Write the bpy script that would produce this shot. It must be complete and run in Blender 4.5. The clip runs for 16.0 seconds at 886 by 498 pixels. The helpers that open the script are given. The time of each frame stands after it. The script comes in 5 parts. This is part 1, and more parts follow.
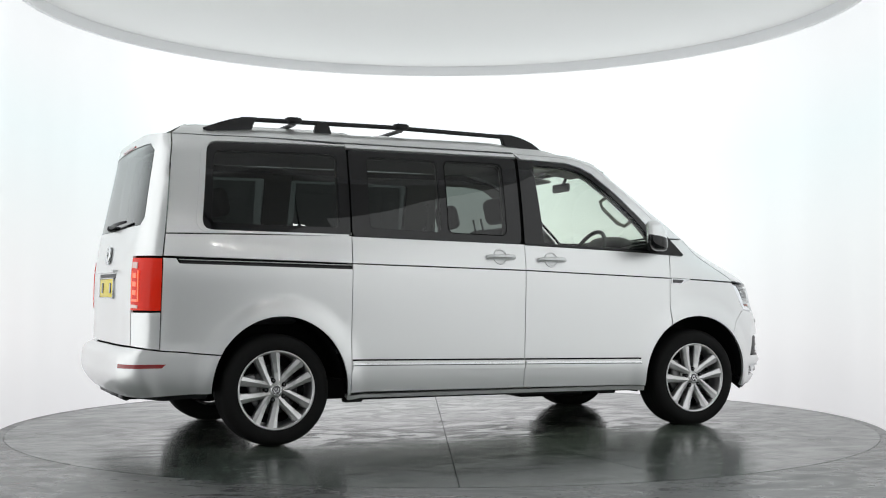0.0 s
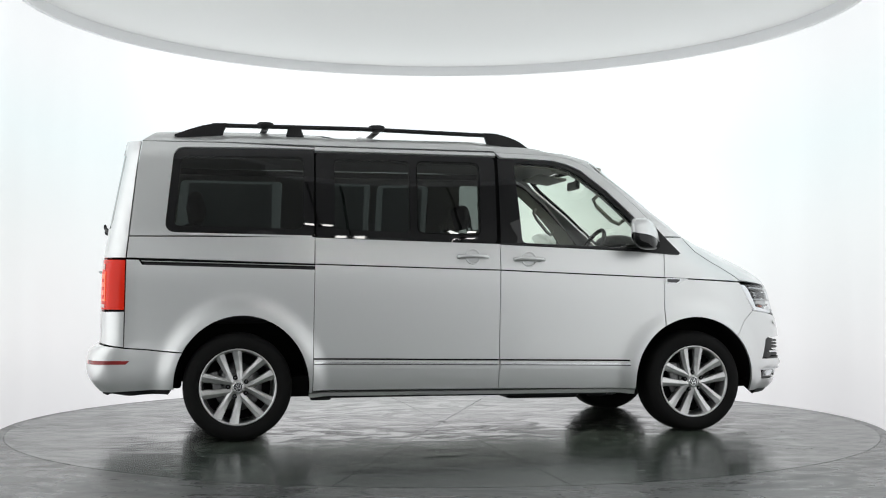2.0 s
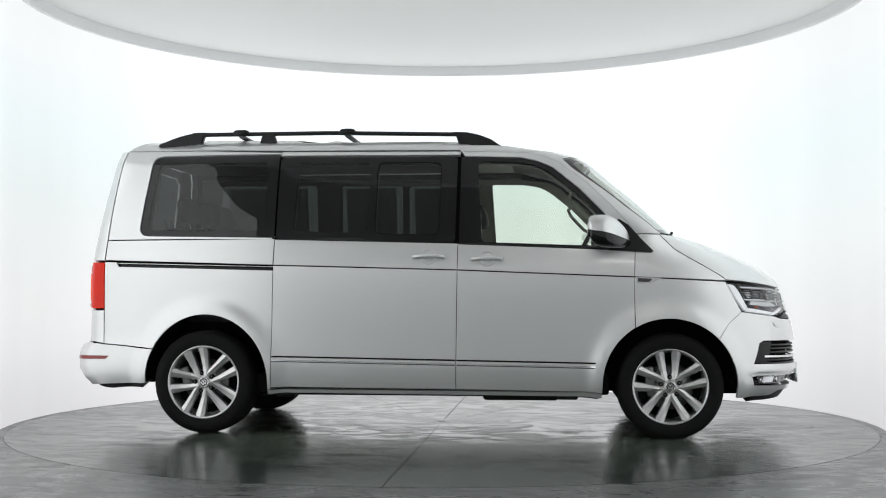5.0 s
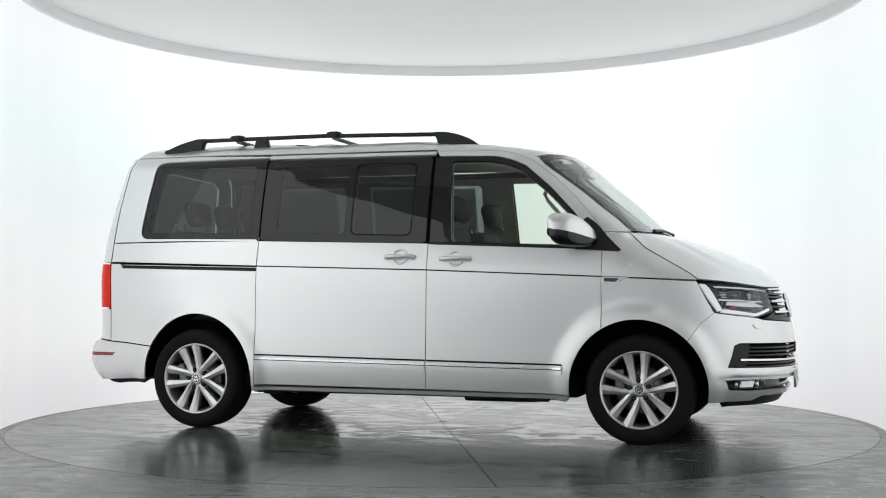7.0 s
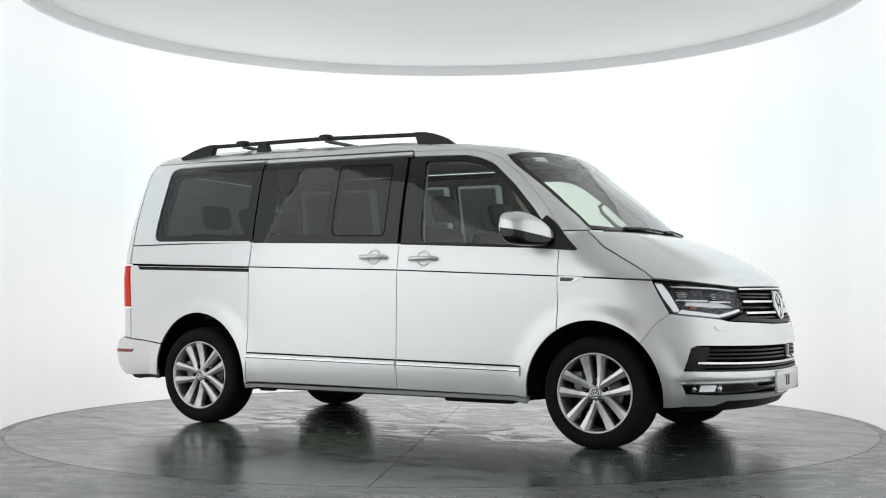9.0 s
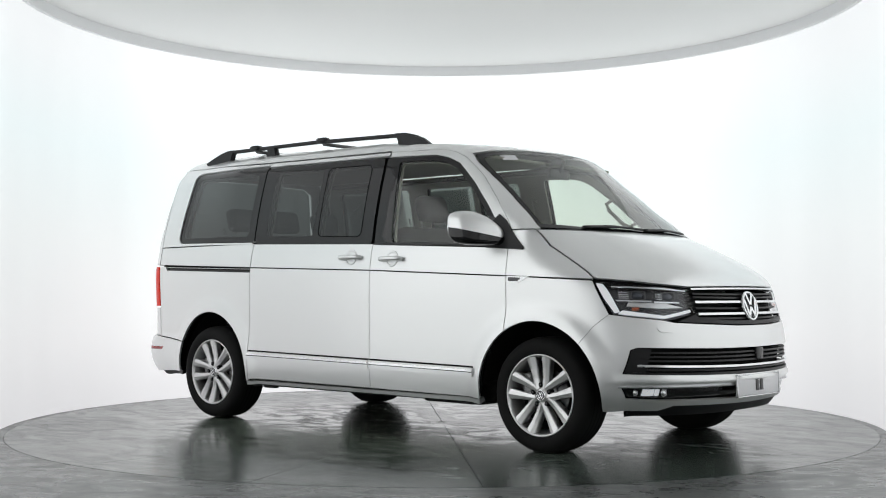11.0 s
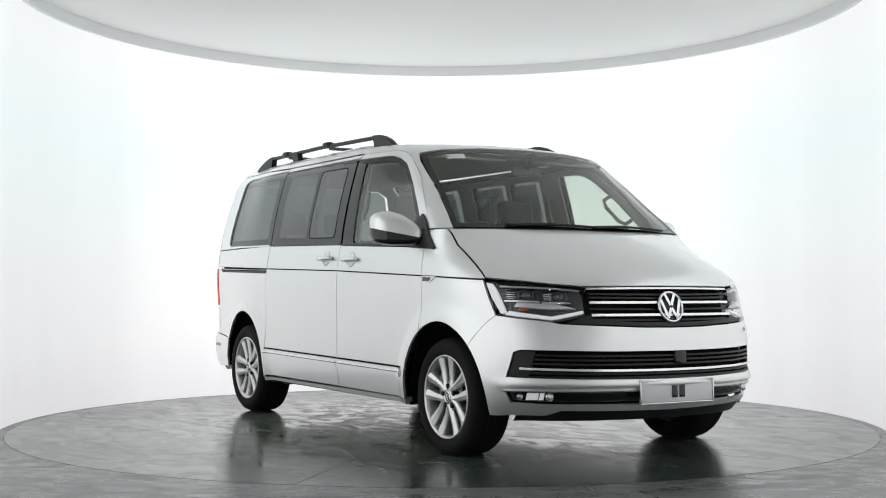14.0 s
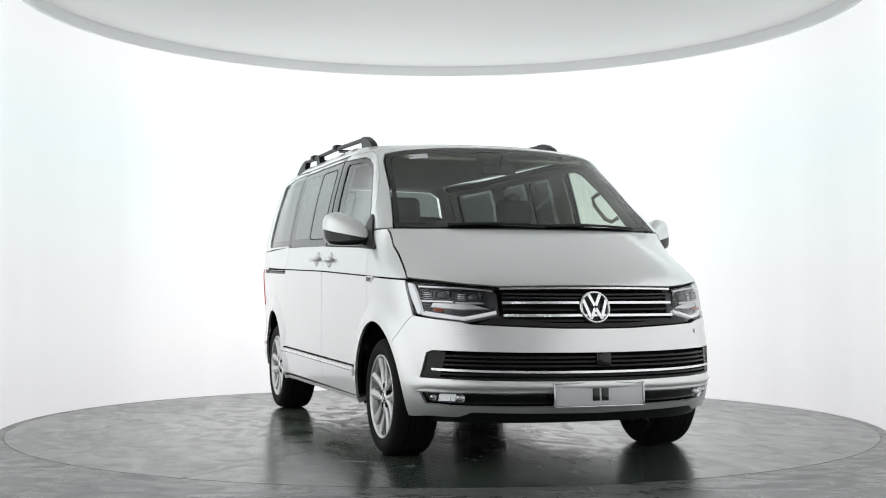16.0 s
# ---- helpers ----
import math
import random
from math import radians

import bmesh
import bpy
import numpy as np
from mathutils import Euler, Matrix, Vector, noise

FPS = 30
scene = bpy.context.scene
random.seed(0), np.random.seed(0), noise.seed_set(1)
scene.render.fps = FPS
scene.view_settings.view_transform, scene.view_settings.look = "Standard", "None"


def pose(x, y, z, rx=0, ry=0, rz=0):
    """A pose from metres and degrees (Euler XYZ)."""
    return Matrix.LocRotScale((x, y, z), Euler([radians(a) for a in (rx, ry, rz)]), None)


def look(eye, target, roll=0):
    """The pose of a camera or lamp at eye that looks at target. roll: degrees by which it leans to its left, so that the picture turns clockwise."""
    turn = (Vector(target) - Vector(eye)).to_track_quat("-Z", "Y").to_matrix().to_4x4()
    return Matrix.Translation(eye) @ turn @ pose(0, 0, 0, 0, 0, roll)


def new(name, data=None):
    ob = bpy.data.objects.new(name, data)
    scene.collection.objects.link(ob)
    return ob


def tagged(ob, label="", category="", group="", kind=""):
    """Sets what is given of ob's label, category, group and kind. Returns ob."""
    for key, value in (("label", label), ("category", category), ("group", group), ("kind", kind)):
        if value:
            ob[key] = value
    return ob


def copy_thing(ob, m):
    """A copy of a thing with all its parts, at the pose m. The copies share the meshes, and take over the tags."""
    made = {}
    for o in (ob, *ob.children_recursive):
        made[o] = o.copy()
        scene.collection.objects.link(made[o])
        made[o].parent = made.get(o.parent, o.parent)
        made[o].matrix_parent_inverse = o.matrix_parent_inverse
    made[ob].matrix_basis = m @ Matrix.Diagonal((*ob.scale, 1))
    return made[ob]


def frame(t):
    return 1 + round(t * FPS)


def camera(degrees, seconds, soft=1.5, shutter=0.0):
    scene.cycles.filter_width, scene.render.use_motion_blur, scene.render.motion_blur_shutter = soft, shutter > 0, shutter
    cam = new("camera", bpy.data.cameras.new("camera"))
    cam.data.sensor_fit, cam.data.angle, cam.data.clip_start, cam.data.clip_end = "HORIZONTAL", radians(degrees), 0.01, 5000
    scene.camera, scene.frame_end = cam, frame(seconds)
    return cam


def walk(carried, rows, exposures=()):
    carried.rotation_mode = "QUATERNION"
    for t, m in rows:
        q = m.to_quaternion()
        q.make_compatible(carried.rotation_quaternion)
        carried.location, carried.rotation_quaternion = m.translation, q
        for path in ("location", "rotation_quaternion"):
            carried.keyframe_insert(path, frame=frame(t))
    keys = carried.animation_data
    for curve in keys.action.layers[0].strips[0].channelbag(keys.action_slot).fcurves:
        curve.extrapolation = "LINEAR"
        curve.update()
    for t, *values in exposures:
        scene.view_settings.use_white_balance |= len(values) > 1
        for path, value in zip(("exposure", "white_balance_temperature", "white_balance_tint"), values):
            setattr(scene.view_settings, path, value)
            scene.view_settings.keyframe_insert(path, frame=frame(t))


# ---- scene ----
from mathutils.geometry import delaunay_2d_cdt

EYE = (0.0, -8.714, 0.917)
cam = camera(39.86, 16.0, soft=1.1)
VIEW = look(EYE, (EYE[0] + 0.0008, EYE[1] + 1.0, EYE[2] + 0.0357))
walk(cam, [(0.0, VIEW), (16.0, VIEW)], exposures=[(0.0, 0.0), (16.0, 0.0)])

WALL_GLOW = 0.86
# glow of the unseen fill wings and room walls, added to light the van
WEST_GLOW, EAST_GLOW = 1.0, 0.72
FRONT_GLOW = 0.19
# faint glow added to the ceiling disc to lift its brightness
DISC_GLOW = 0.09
TURN_START, TURN_RATE = 24.12, -5.937          # degrees, degrees per second
VAN_OFFSET = (0.0257, 0.0368)

world = bpy.data.worlds.new("studio_dark")
scene.world = world
world.use_nodes = True
world.node_tree.nodes["Background"].inputs[0].default_value = (0.5, 0.52, 0.55, 1)
world.node_tree.nodes["Background"].inputs[1].default_value = 0.05


# ---- materials ----
def material(name, color, rough=0.5, metal=0.0, coat=0.0, spec=0.5, emit=None, strength=0.0):
    m = bpy.data.materials.new(name)
    m.use_nodes = True
    b = m.node_tree.nodes["Principled BSDF"]
    b.inputs["Base Color"].default_value = (*color, 1)
    b.inputs["Roughness"].default_value = rough
    b.inputs["Metallic"].default_value = metal
    b.inputs["Coat Weight"].default_value = coat
    b.inputs["Coat Roughness"].default_value = 0.04
    b.inputs["Specular IOR Level"].default_value = spec
    if emit:
        b.inputs["Emission Color"].default_value = (*emit, 1)
        b.inputs["Emission Strength"].default_value = strength
    return m


def node(m, kind, **values):
    n = m.node_tree.nodes.new(kind)
    for k, v in values.items():
        n.inputs[k.replace("_", " ")].default_value = v
    return n


def link(m, a, b):
    m.node_tree.links.new(a, b)


def bsdf(m):
    return m.node_tree.nodes["Principled BSDF"]


def grain(m, scale, strength, distance=0.002, detail=6.0, rough=None, tone=None):
    """Fine relief, and where given a spread of roughness and of tone, from noise in the thing's own space."""
    tex = node(m, "ShaderNodeTexCoord")
    n = node(m, "ShaderNodeTexNoise", Scale=scale, Detail=detail)
    link(m, tex.outputs["Object"], n.inputs["Vector"])
    if strength:
        b = node(m, "ShaderNodeBump", Strength=strength, Distance=distance)
        link(m, n.outputs["Fac"], b.inputs["Height"])
        link(m, b.outputs["Normal"], bsdf(m).inputs["Normal"])
    if rough:
        r = node(m, "ShaderNodeMapRange", To_Min=rough[0], To_Max=rough[1], From_Min=0.3, From_Max=0.7)
        link(m, n.outputs["Fac"], r.inputs["Value"])
        link(m, r.outputs["Result"], bsdf(m).inputs["Roughness"])
    if tone:
        n2 = node(m, "ShaderNodeTexNoise", Scale=scale * 0.13, Detail=4.0)
        link(m, tex.outputs["Object"], n2.inputs["Vector"])
        c = node(m, "ShaderNodeValToRGB")
        c.color_ramp.elements[0].position, c.color_ramp.elements[1].position = 0.35, 0.68
        c.color_ramp.elements[0].color, c.color_ramp.elements[1].color = (*tone[0], 1), (*tone[1], 1)
        link(m, n2.outputs["Fac"], c.inputs["Fac"])
        link(m, c.outputs["Color"], bsdf(m).inputs["Base Color"])
    return m


def glass(name, tint, rough=0.0, base=0.055):
    m = bpy.data.materials.new(name)
    m.use_nodes = True
    t = m.node_tree
    t.nodes.remove(bsdf(m))
    clear = node(m, "ShaderNodeBsdfTransparent")
    clear.inputs["Color"].default_value = (*tint, 1)
    gloss = node(m, "ShaderNodeBsdfGlossy", Roughness=rough)
    lw = node(m, "ShaderNodeLayerWeight", Blend=0.5)
    power = node(m, "ShaderNodeMath")
    power.operation = "POWER"
    power.inputs[1].default_value = 3.3
    link(m, lw.outputs["Facing"], power.inputs[0])
    fres = node(m, "ShaderNodeMapRange", To_Min=base, To_Max=1.0)
    link(m, power.outputs[0], fres.inputs["Value"])
    mix = node(m, "ShaderNodeMixShader")
    link(m, fres.outputs[0], mix.inputs[0])
    link(m, clear.outputs[0], mix.inputs[1])
    link(m, gloss.outputs[0], mix.inputs[2])
    link(m, mix.outputs[0], t.nodes["Material Output"].inputs["Surface"])
    return m


PAINT = grain(material("silver_metallic_paint", (0.80, 0.81, 0.81), 0.36, 0.78, coat=0.8), 900, 0.02, 0.0004, 2.0)
BLACK = grain(material("black_plastic", (0.010, 0.010, 0.011), 0.40, spec=0.35), 400, 0.15, 0.0005)
GLOSS_BLACK = material("gloss_black", (0.005, 0.005, 0.006), 0.03, spec=0.5)
LINER = material("dark_inner_sheet", (0.005, 0.005, 0.005), 0.9, spec=0.2)
CHROME = material("bright_chrome", (0.86, 0.87, 0.88), 0.20, 1.0)
SATIN = material("satin_silver_trim", (0.66, 0.67, 0.68), 0.24, 1.0)
RUBBER = grain(material("tyre_rubber", (0.006, 0.006, 0.006), 0.8, spec=0.25), 120, 0.2, 0.001)
ALLOY = grain(material("machined_alloy", (0.68, 0.68, 0.68), 0.34, 0.9), 300, 0.05, 0.0004)
POCKET = material("dark_alloy_pocket", (0.10, 0.10, 0.105), 0.4, 0.7)
STEEL = grain(material("brake_steel", (0.14, 0.14, 0.14), 0.35, 1.0), 60, 0.05, 0.0006)
# unlit lens given a glow in place of light passing through it
RED = material("red_lamp_lens", (0.62, 0.016, 0.006), 0.12, spec=0.3, emit=(1.0, 0.04, 0.008), strength=0.15)
RED_DARK = material("red_reflector", (0.32, 0.02, 0.02), 0.12, coat=0.8)
LAMP_WHITE = material("white_lamp_strip", (0.85, 0.86, 0.88), 0.2, emit=(0.95, 0.97, 1.0), strength=0.32)
LAMP_DARK = material("dark_lamp_housing", (0.065, 0.065, 0.07), 0.26, 0.6)
CLEAR = glass("clear_glass", (0.84, 0.89, 0.83))
COVER = glass("clear_lamp_cover", (0.93, 0.94, 0.95), base=0.03)
TINT = glass("dark_privacy_glass", (0.15, 0.165, 0.16))
TRIM_IN = grain(material("grey_beige_cabin_trim", (0.33, 0.33, 0.285), 0.7), 200, 0.1)
DASH = grain(material("dark_dashboard", (0.028, 0.028, 0.03), 0.55), 250, 0.15, 0.0006)
FABRIC = grain(material("dark_grey_seat_cloth", (0.055, 0.055, 0.06), 0.85), 500, 0.3, 0.0008)
BLIND = glass("grey_blind_mesh", (0.16, 0.18, 0.175))
PLATE_W = material("white_plate", (0.72, 0.72, 0.74), 0.35)
PLATE_Y = material("yellow_plate", (0.80, 0.66, 0.06), 0.35)


# ---- the form of the van's skin: outlines at each height ----
def smooth(knots):
    xs, ys = [k[0] for k in knots], [k[1] for k in knots]
    n = len(xs)
    d = [(ys[i + 1] - ys[i]) / (xs[i + 1] - xs[i]) for i in range(n - 1)]
    s = [d[0]] + [0 if d[i - 1] * d[i] <= 0 else 2 * d[i - 1] * d[i] / (d[i - 1] + d[i]) for i in range(1, n - 1)] + [d[-1]]

    def f(x):
        if x <= xs[0]:
            return ys[0]
        if x >= xs[-1]:
            return ys[-1]
        i = 0
        while x > xs[i + 1]:
            i += 1
        h = xs[i + 1] - xs[i]
        t = (x - xs[i]) / h
        return (2 * t**3 - 3 * t * t + 1) * ys[i] + (t**3 - 2 * t * t + t) * h * s[i] + (3 * t * t - 2 * t**3) * ys[i + 1] + (t**3 - t * t) * h * s[i + 1]
    return f


half_width = smooth([(.2, .90), (.3, .937), (.45, .953), (.7, .957), (1.0, .962), (1.06, .960), (1.15, .948), (1.25, .928), (1.5, .852), (1.7, .78),
                     (1.8, .74), (1.84, .702), (1.87, .683), (1.9, .658), (1.925, .62), (1.945, .56), (1.955, .50)])
nose = smooth([(.2, 2.28), (.28, 2.34), (.36, 2.375), (.5, 2.395), (.6, 2.39), (.72, 2.372), (.84, 2.335), (.93, 2.31), (.98, 2.28), (1.05, 2.19),
               (1.12, 2.06), (1.19, 1.90), (1.25, 1.745), (1.3, 1.60), (1.35, 1.54), (1.5, 1.385), (1.7, 1.15), (1.8, 1.035), (1.84, .96), (1.87, .83),
               (1.9, .60), (1.925, .28), (1.945, -.3), (1.955, -.7)])
tail = smooth([(.2, -2.20), (.3, -2.345), (.38, -2.412), (.45, -2.435), (.54, -2.425), (.57, -2.41), (.6, -2.355), (1.0, -2.345), (1.25, -2.315),
               (1.5, -2.270), (1.75, -2.225), (1.83, -2.212), (1.87, -2.206), (1.91, -2.18), (1.94, -2.12), (1.955, -2.0)])
nose_len = smooth([(.6, .78), (.98, .82), (1.05, .80), (1.12, .74), (1.19, .60), (1.25, .42), (1.3, .25), (1.35, .25), (1.5, .30), (1.8, .30), (1.9, .44), (1.955, .5)])
nose_pow = smooth([(1.0, 2.5), (1.12, 2.2), (1.3, 2.0)])
tail_half = smooth([(.5, .918), (.8, .925), (1.15, .948), (1.5, 1.0), (1.8, 1.035)])      # how far the sides draw in towards the tail
TAIL_LEN, TAIL_POW, BEND, TAPER_X = 0.22, 4.4, 0.85, -0.9
ARCHES = ((-1.478, 0.41, 0.44), (1.494, 0.415, 0.42))
AXLE_Z = 0.335


def nose_x(y, z):
    r, n = min(abs(y) / half_width(z), 1), nose_pow(z)
    return nose(z) - nose_len(z) * (1 - (1 - r**n) ** (1 / n))


def tail_x(y, z):
    r = min(abs(y) / (half_width(z) * tail_half(z)), 1)
    return tail(z) + TAIL_LEN * (1 - (1 - r**TAIL_POW) ** (1 / TAIL_POW))


def barrel(x, z):
    """The cabin's upper sides stand wider amidships than at either end."""
    if z < 1.25 or x < -2.0 or x > 0.85:
        return 1.0
    t = min(1.0, (x + 2.0) / 0.7) if x < -1.0 else min(1.0, (0.85 - x) / 0.65)
    return 1 + 0.09 * min(1.0, (z - 1.25) / 0.55) * t * t * (3 - 2 * t)


def side_y(x, z):
    w = half_width(z) * barrel(x, z)
    u = (x - nose(z)) / nose_len(z) + 1
    if u > 0:
        n = nose_pow(z)
        w *= max(0, 1 - min(u, 1) ** n) ** (1 / n)
    t = (TAPER_X - x) / (TAPER_X - tail(z) - TAIL_LEN)
    if t > 0:
        w *= 1 - (1 - tail_half(z)) * min(t, 1) ** 2
    u = (tail(z) - x) / TAIL_LEN + 1
    if u > 0:
        w *= max(0, 1 - min(u, 1) ** TAIL_POW) ** (1 / TAIL_POW)
    return w


def marks(z):
    """The bend widths, front and rear, where the sides turn into the ends, and the ends' middles."""
    w = BEND * half_width(z)
    v = w * tail_half(z)
    a, b = nose_x(w, z), tail_x(v, z)
    return w, a, b, a + w, b - v, v


def q_side(x, z):
    w, a, b, _, _, v = marks(z)
    if x > a:
        return a + w - side_y(x, z)
    if x < b:
        return b - v + side_y(x, z)
    return x


def q_front(y, z):
    w, a, b, c, _, v = marks(z)
    q = c - abs(y) if abs(y) <= w else nose_x(y, z)
    return q if y <= 0 else 2 * c - q


def q_rear(y, z):
    w, a, b, _, c, v = marks(z)
    q = c + abs(y) if abs(y) <= v else tail_x(y, z)
    return q if y <= 0 else 2 * c - q


def to_q(p):
    kind, v, z = p
    if kind == "s":
        return q_side(v, z), z
    if kind == "S":
        return 2 * marks(z)[3] - q_side(v, z), z
    if kind == "Z":
        return 2 * marks(z)[4] - q_side(v, z), z
    return (q_front(v, z) if kind == "f" else q_rear(v, z)), z


def raw(q, z):
    w, a, b, cf, cr, v = marks(z)
    sign = -1
    if q > cf:
        q, sign = 2 * cf - q, 1
    if q < cr:
        q, sign = 2 * cr - q, 1
    if q > a:
        y = cf - q
        x = nose_x(y, z)
    elif q < b:
        y = q - cr
        x = tail_x(y, z)
    else:
        x, y = q, side_y(q, z)
    return Vector((x, sign * y, z))


def bulge(p):
    """Flares round the wheel openings, and the ledge across the front."""
    out = 0.0
    for cx, rx, rz in ARCHES:
        e = math.hypot((p.x - cx) / rx, (p.z - AXLE_Z) / rz)
        if e < 1.30 and abs(p.y) > 0.7:
            t = max(0.0, min(1.0, (1.30 - e) / 0.27))
            out += 0.025 * t * t * (3 - 2 * t)
    if p.x > 1.95 and 0.36 < p.z < 0.47:
        t = max(0.0, 1 - abs(p.z - 0.428) / 0.03)
        out += 0.020 * t * min(1.0, (p.x - 1.95) / 0.1)
    if 1.2 < p.x and 0.95 < p.z < 1.29:
        t = max(0.0, min(1.0, (0.70 - 0.10 * (p.z - 0.95) / 0.3 - abs(p.y)) / 0.08))
        fade = max(0.0, min(1.0, (p.z - 0.96) / 0.12)) * max(0.0, min(1.0, (1.285 - p.z) / 0.03))
        out += 0.010 * t * t * (3 - 2 * t) * fade
    return out


def skin(q, z, inset=0.0):
    p = raw(q, z)
    e = 0.004
    n = (raw(q + e, z) - raw(q - e, z)).cross(raw(q, z + e) - raw(q, z - e))
    n.normalize()
    return p + n * (bulge(p) - inset)


def on(kind, v, z, inset=0.0):
    return skin(*to_q((kind, v, z)), inset)


def flip(points):
    other = {"s": "S", "f": "f", "r": "r"}
    return [(other[k], -v if k in "fr" else v, z) for k, v, z in reversed(points)]


def flip_rear(points):
    return [("Z" if k == "s" else k, -v if k == "r" else v, z) for k, v, z in reversed(points)]


def rounded(points, r, n=5):
    out = []
    for i, p in enumerate(points):
        a, b = points[i - 1], points[(i + 1) % len(points)]
        if a[0] != p[0] or b[0] != p[0]:
            out.append(p)
            continue
        P, A, B = Vector(p[1:]), Vector(a[1:]), Vector(b[1:])
        ra, rb = min(r, (A - P).length * 0.45), min(r, (B - P).length * 0.45)
        s, e = P + (A - P).normalized() * ra, P + (B - P).normalized() * rb
        for k in range(n + 1):
            t = k / n
            c = s * (1 - t) ** 2 + P * 2 * t * (1 - t) + e * t * t
            out.append((p[0], c.x, c.y))
    return out


def arch(i, start, end, n=26, grow=1.0):
    cx, rx, rz = ARCHES[i]
    return [("s", cx + grow * rx * math.cos(radians(start + (end - start) * k / n)), AXLE_Z + grow * rz * math.sin(radians(start + (end - start) * k / n)))
            for k in range(n + 1)]


def trace(points, step, shrink):
    out = []
    for i, p in enumerate(points):
        b = points[(i + 1) % len(points)]
        qp, qb = Vector(to_q(p)), Vector(to_q(b))
        n = max(1, int((qb - qp).length / step + 0.5))
        for k in range(n):
            t = k / n
            if p[0] == b[0]:
                out.append(to_q((p[0], p[1] + (b[1] - p[1]) * t, p[2] + (b[2] - p[2]) * t)))
            else:
                out.append(tuple(qp + (qb - qp) * t))
    v = np.array(out)
    v = v[np.linalg.norm(v - np.roll(v, 1, 0), axis=1) > 1e-4]
    if shrink:
        area = np.sum(v[:, 0] * np.roll(v[:, 1], -1) - np.roll(v[:, 0], -1) * v[:, 1])
        d = np.roll(v, -1, 0) - np.roll(v, 1, 0)
        d /= np.linalg.norm(d, axis=1)[:, None] + 1e-9
        v = v + np.stack([-d[:, 1], d[:, 0]], 1) * shrink * (1 if area > 0 else -1)
    return v


def within(pts, loop):
    x, y = pts[:, 0:1], pts[:, 1:2]
    a, b = loop, np.roll(loop, -1, 0)
    cross = ((a[:, 1] > y) != (b[:, 1] > y))
    with np.errstate(divide="ignore", invalid="ignore"):
        xi = a[:, 0] + (y - a[:, 1]) * (b[:, 0] - a[:, 0]) / (b[:, 1] - a[:, 1])
    return (np.sum(cross & (x < xi), axis=1) % 2) == 1


def panel(bm, outline, holes=(), step=0.032, shrink=0.0022, inset=0.0, depth=0.016):
    """Adds a piece of the skin, bounded by the outline, to bm."""
    edge = min(step, 0.03)
    loops = [trace(outline, edge, shrink)] + [trace(h, edge, -shrink) for h in holes]
    lo, hi = loops[0].min(0), loops[0].max(0)
    gx, gy = np.meshgrid(np.arange(lo[0] + step / 2, hi[0], step), np.arange(lo[1] + step / 2, hi[1], step))
    gy = gy + 0.0
    grid = np.stack([gx.ravel(), gy.ravel()], 1)
    if len(grid):
        keep = within(grid, loops[0])
        for h in loops[1:]:
            keep &= ~within(grid, h)
        grid = grid[keep]
    if len(grid):
        rim = np.concatenate(loops)
        near = np.array([np.min((rim[:, 0] - g[0]) ** 2 + (rim[:, 1] - g[1]) ** 2) for g in grid])
        grid = grid[near > (0.45 * step) ** 2]
    pts, edges = [], []
    for lp in loops:
        k = len(pts)
        pts += [Vector(p) for p in lp]
        edges += [(k + i, k + (i + 1) % len(lp)) for i in range(len(lp))]
    pts += [Vector(p) for p in grid]
    vs, _, fs, _, _, _ = delaunay_2d_cdt(pts, edges, [], 0, 1e-6)
    arr = np.array([v[:] for v in vs])
    mid = np.array([arr[list(f)].mean(0) for f in fs])
    tri = np.array([arr[list(f)[:3]] for f in fs])
    u, v = tri[:, 1] - tri[:, 0], tri[:, 2] - tri[:, 0]
    keep = within(mid, loops[0]) & (np.abs(u[:, 0] * v[:, 1] - u[:, 1] * v[:, 0]) > 6e-7)
    for h in loops[1:]:
        keep &= ~within(mid, h)
    made = {}

    def vert(i):
        if i not in made:
            made[i] = bm.verts.new(skin(arr[i, 0], arr[i, 1], inset))
        return made[i]
    faces = []
    for f, k in zip(fs, keep):
        if k:
            try:
                faces.append(bm.faces.new([vert(i) for i in f]))
            except ValueError:
                pass
    back = {made[i]: i for i in made}
    count = {}
    for f in faces:
        f.smooth = True
        for lp in f.loops:
            e = (lp.vert, lp.link_loop_next.vert)
            count[frozenset(e)] = count.get(frozenset(e), []) + [e]
    if depth:
        low = {}
        for key, es in count.items():
            if len(es) == 1:
                a, b = es[0]
                for v in (a, b):
                    if v not in low:
                        i = back[v]
                        low[v] = bm.verts.new(skin(arr[i, 0], arr[i, 1], inset + depth))
                f = bm.faces.new((b, a, low[a], low[b]))
                f.smooth = False
                for ed in f.edges:
                    ed.smooth = False
    return bm


# ---- building blocks ----
def mesh_of(bm, name, mat):
    me = bpy.data.meshes.new(name)
    bm.to_mesh(me)
    bm.free()
    me.materials.append(mat)
    return me


def part(name, bm, mat, parent, label=""):
    ob = new(name, mesh_of(bm, name, mat) if isinstance(bm, bmesh.types.BMesh) else bm)
    ob.parent = parent
    return tagged(ob, label)


def mirrored(ob, parent=None):
    """The same part on the other side of the van."""
    bm = bmesh.new()
    bm.from_mesh(ob.data)
    bmesh.ops.scale(bm, vec=(1, -1, 1), verts=bm.verts)
    bmesh.ops.reverse_faces(bm, faces=bm.faces)
    twin = part(ob.name.split(".")[0], bm, ob.data.materials[0], parent or ob.parent, ob.get("label", ""))
    for c in list(ob.children):
        mirrored(c, twin)
    return twin


def both(ob):
    mirrored(ob)
    return ob


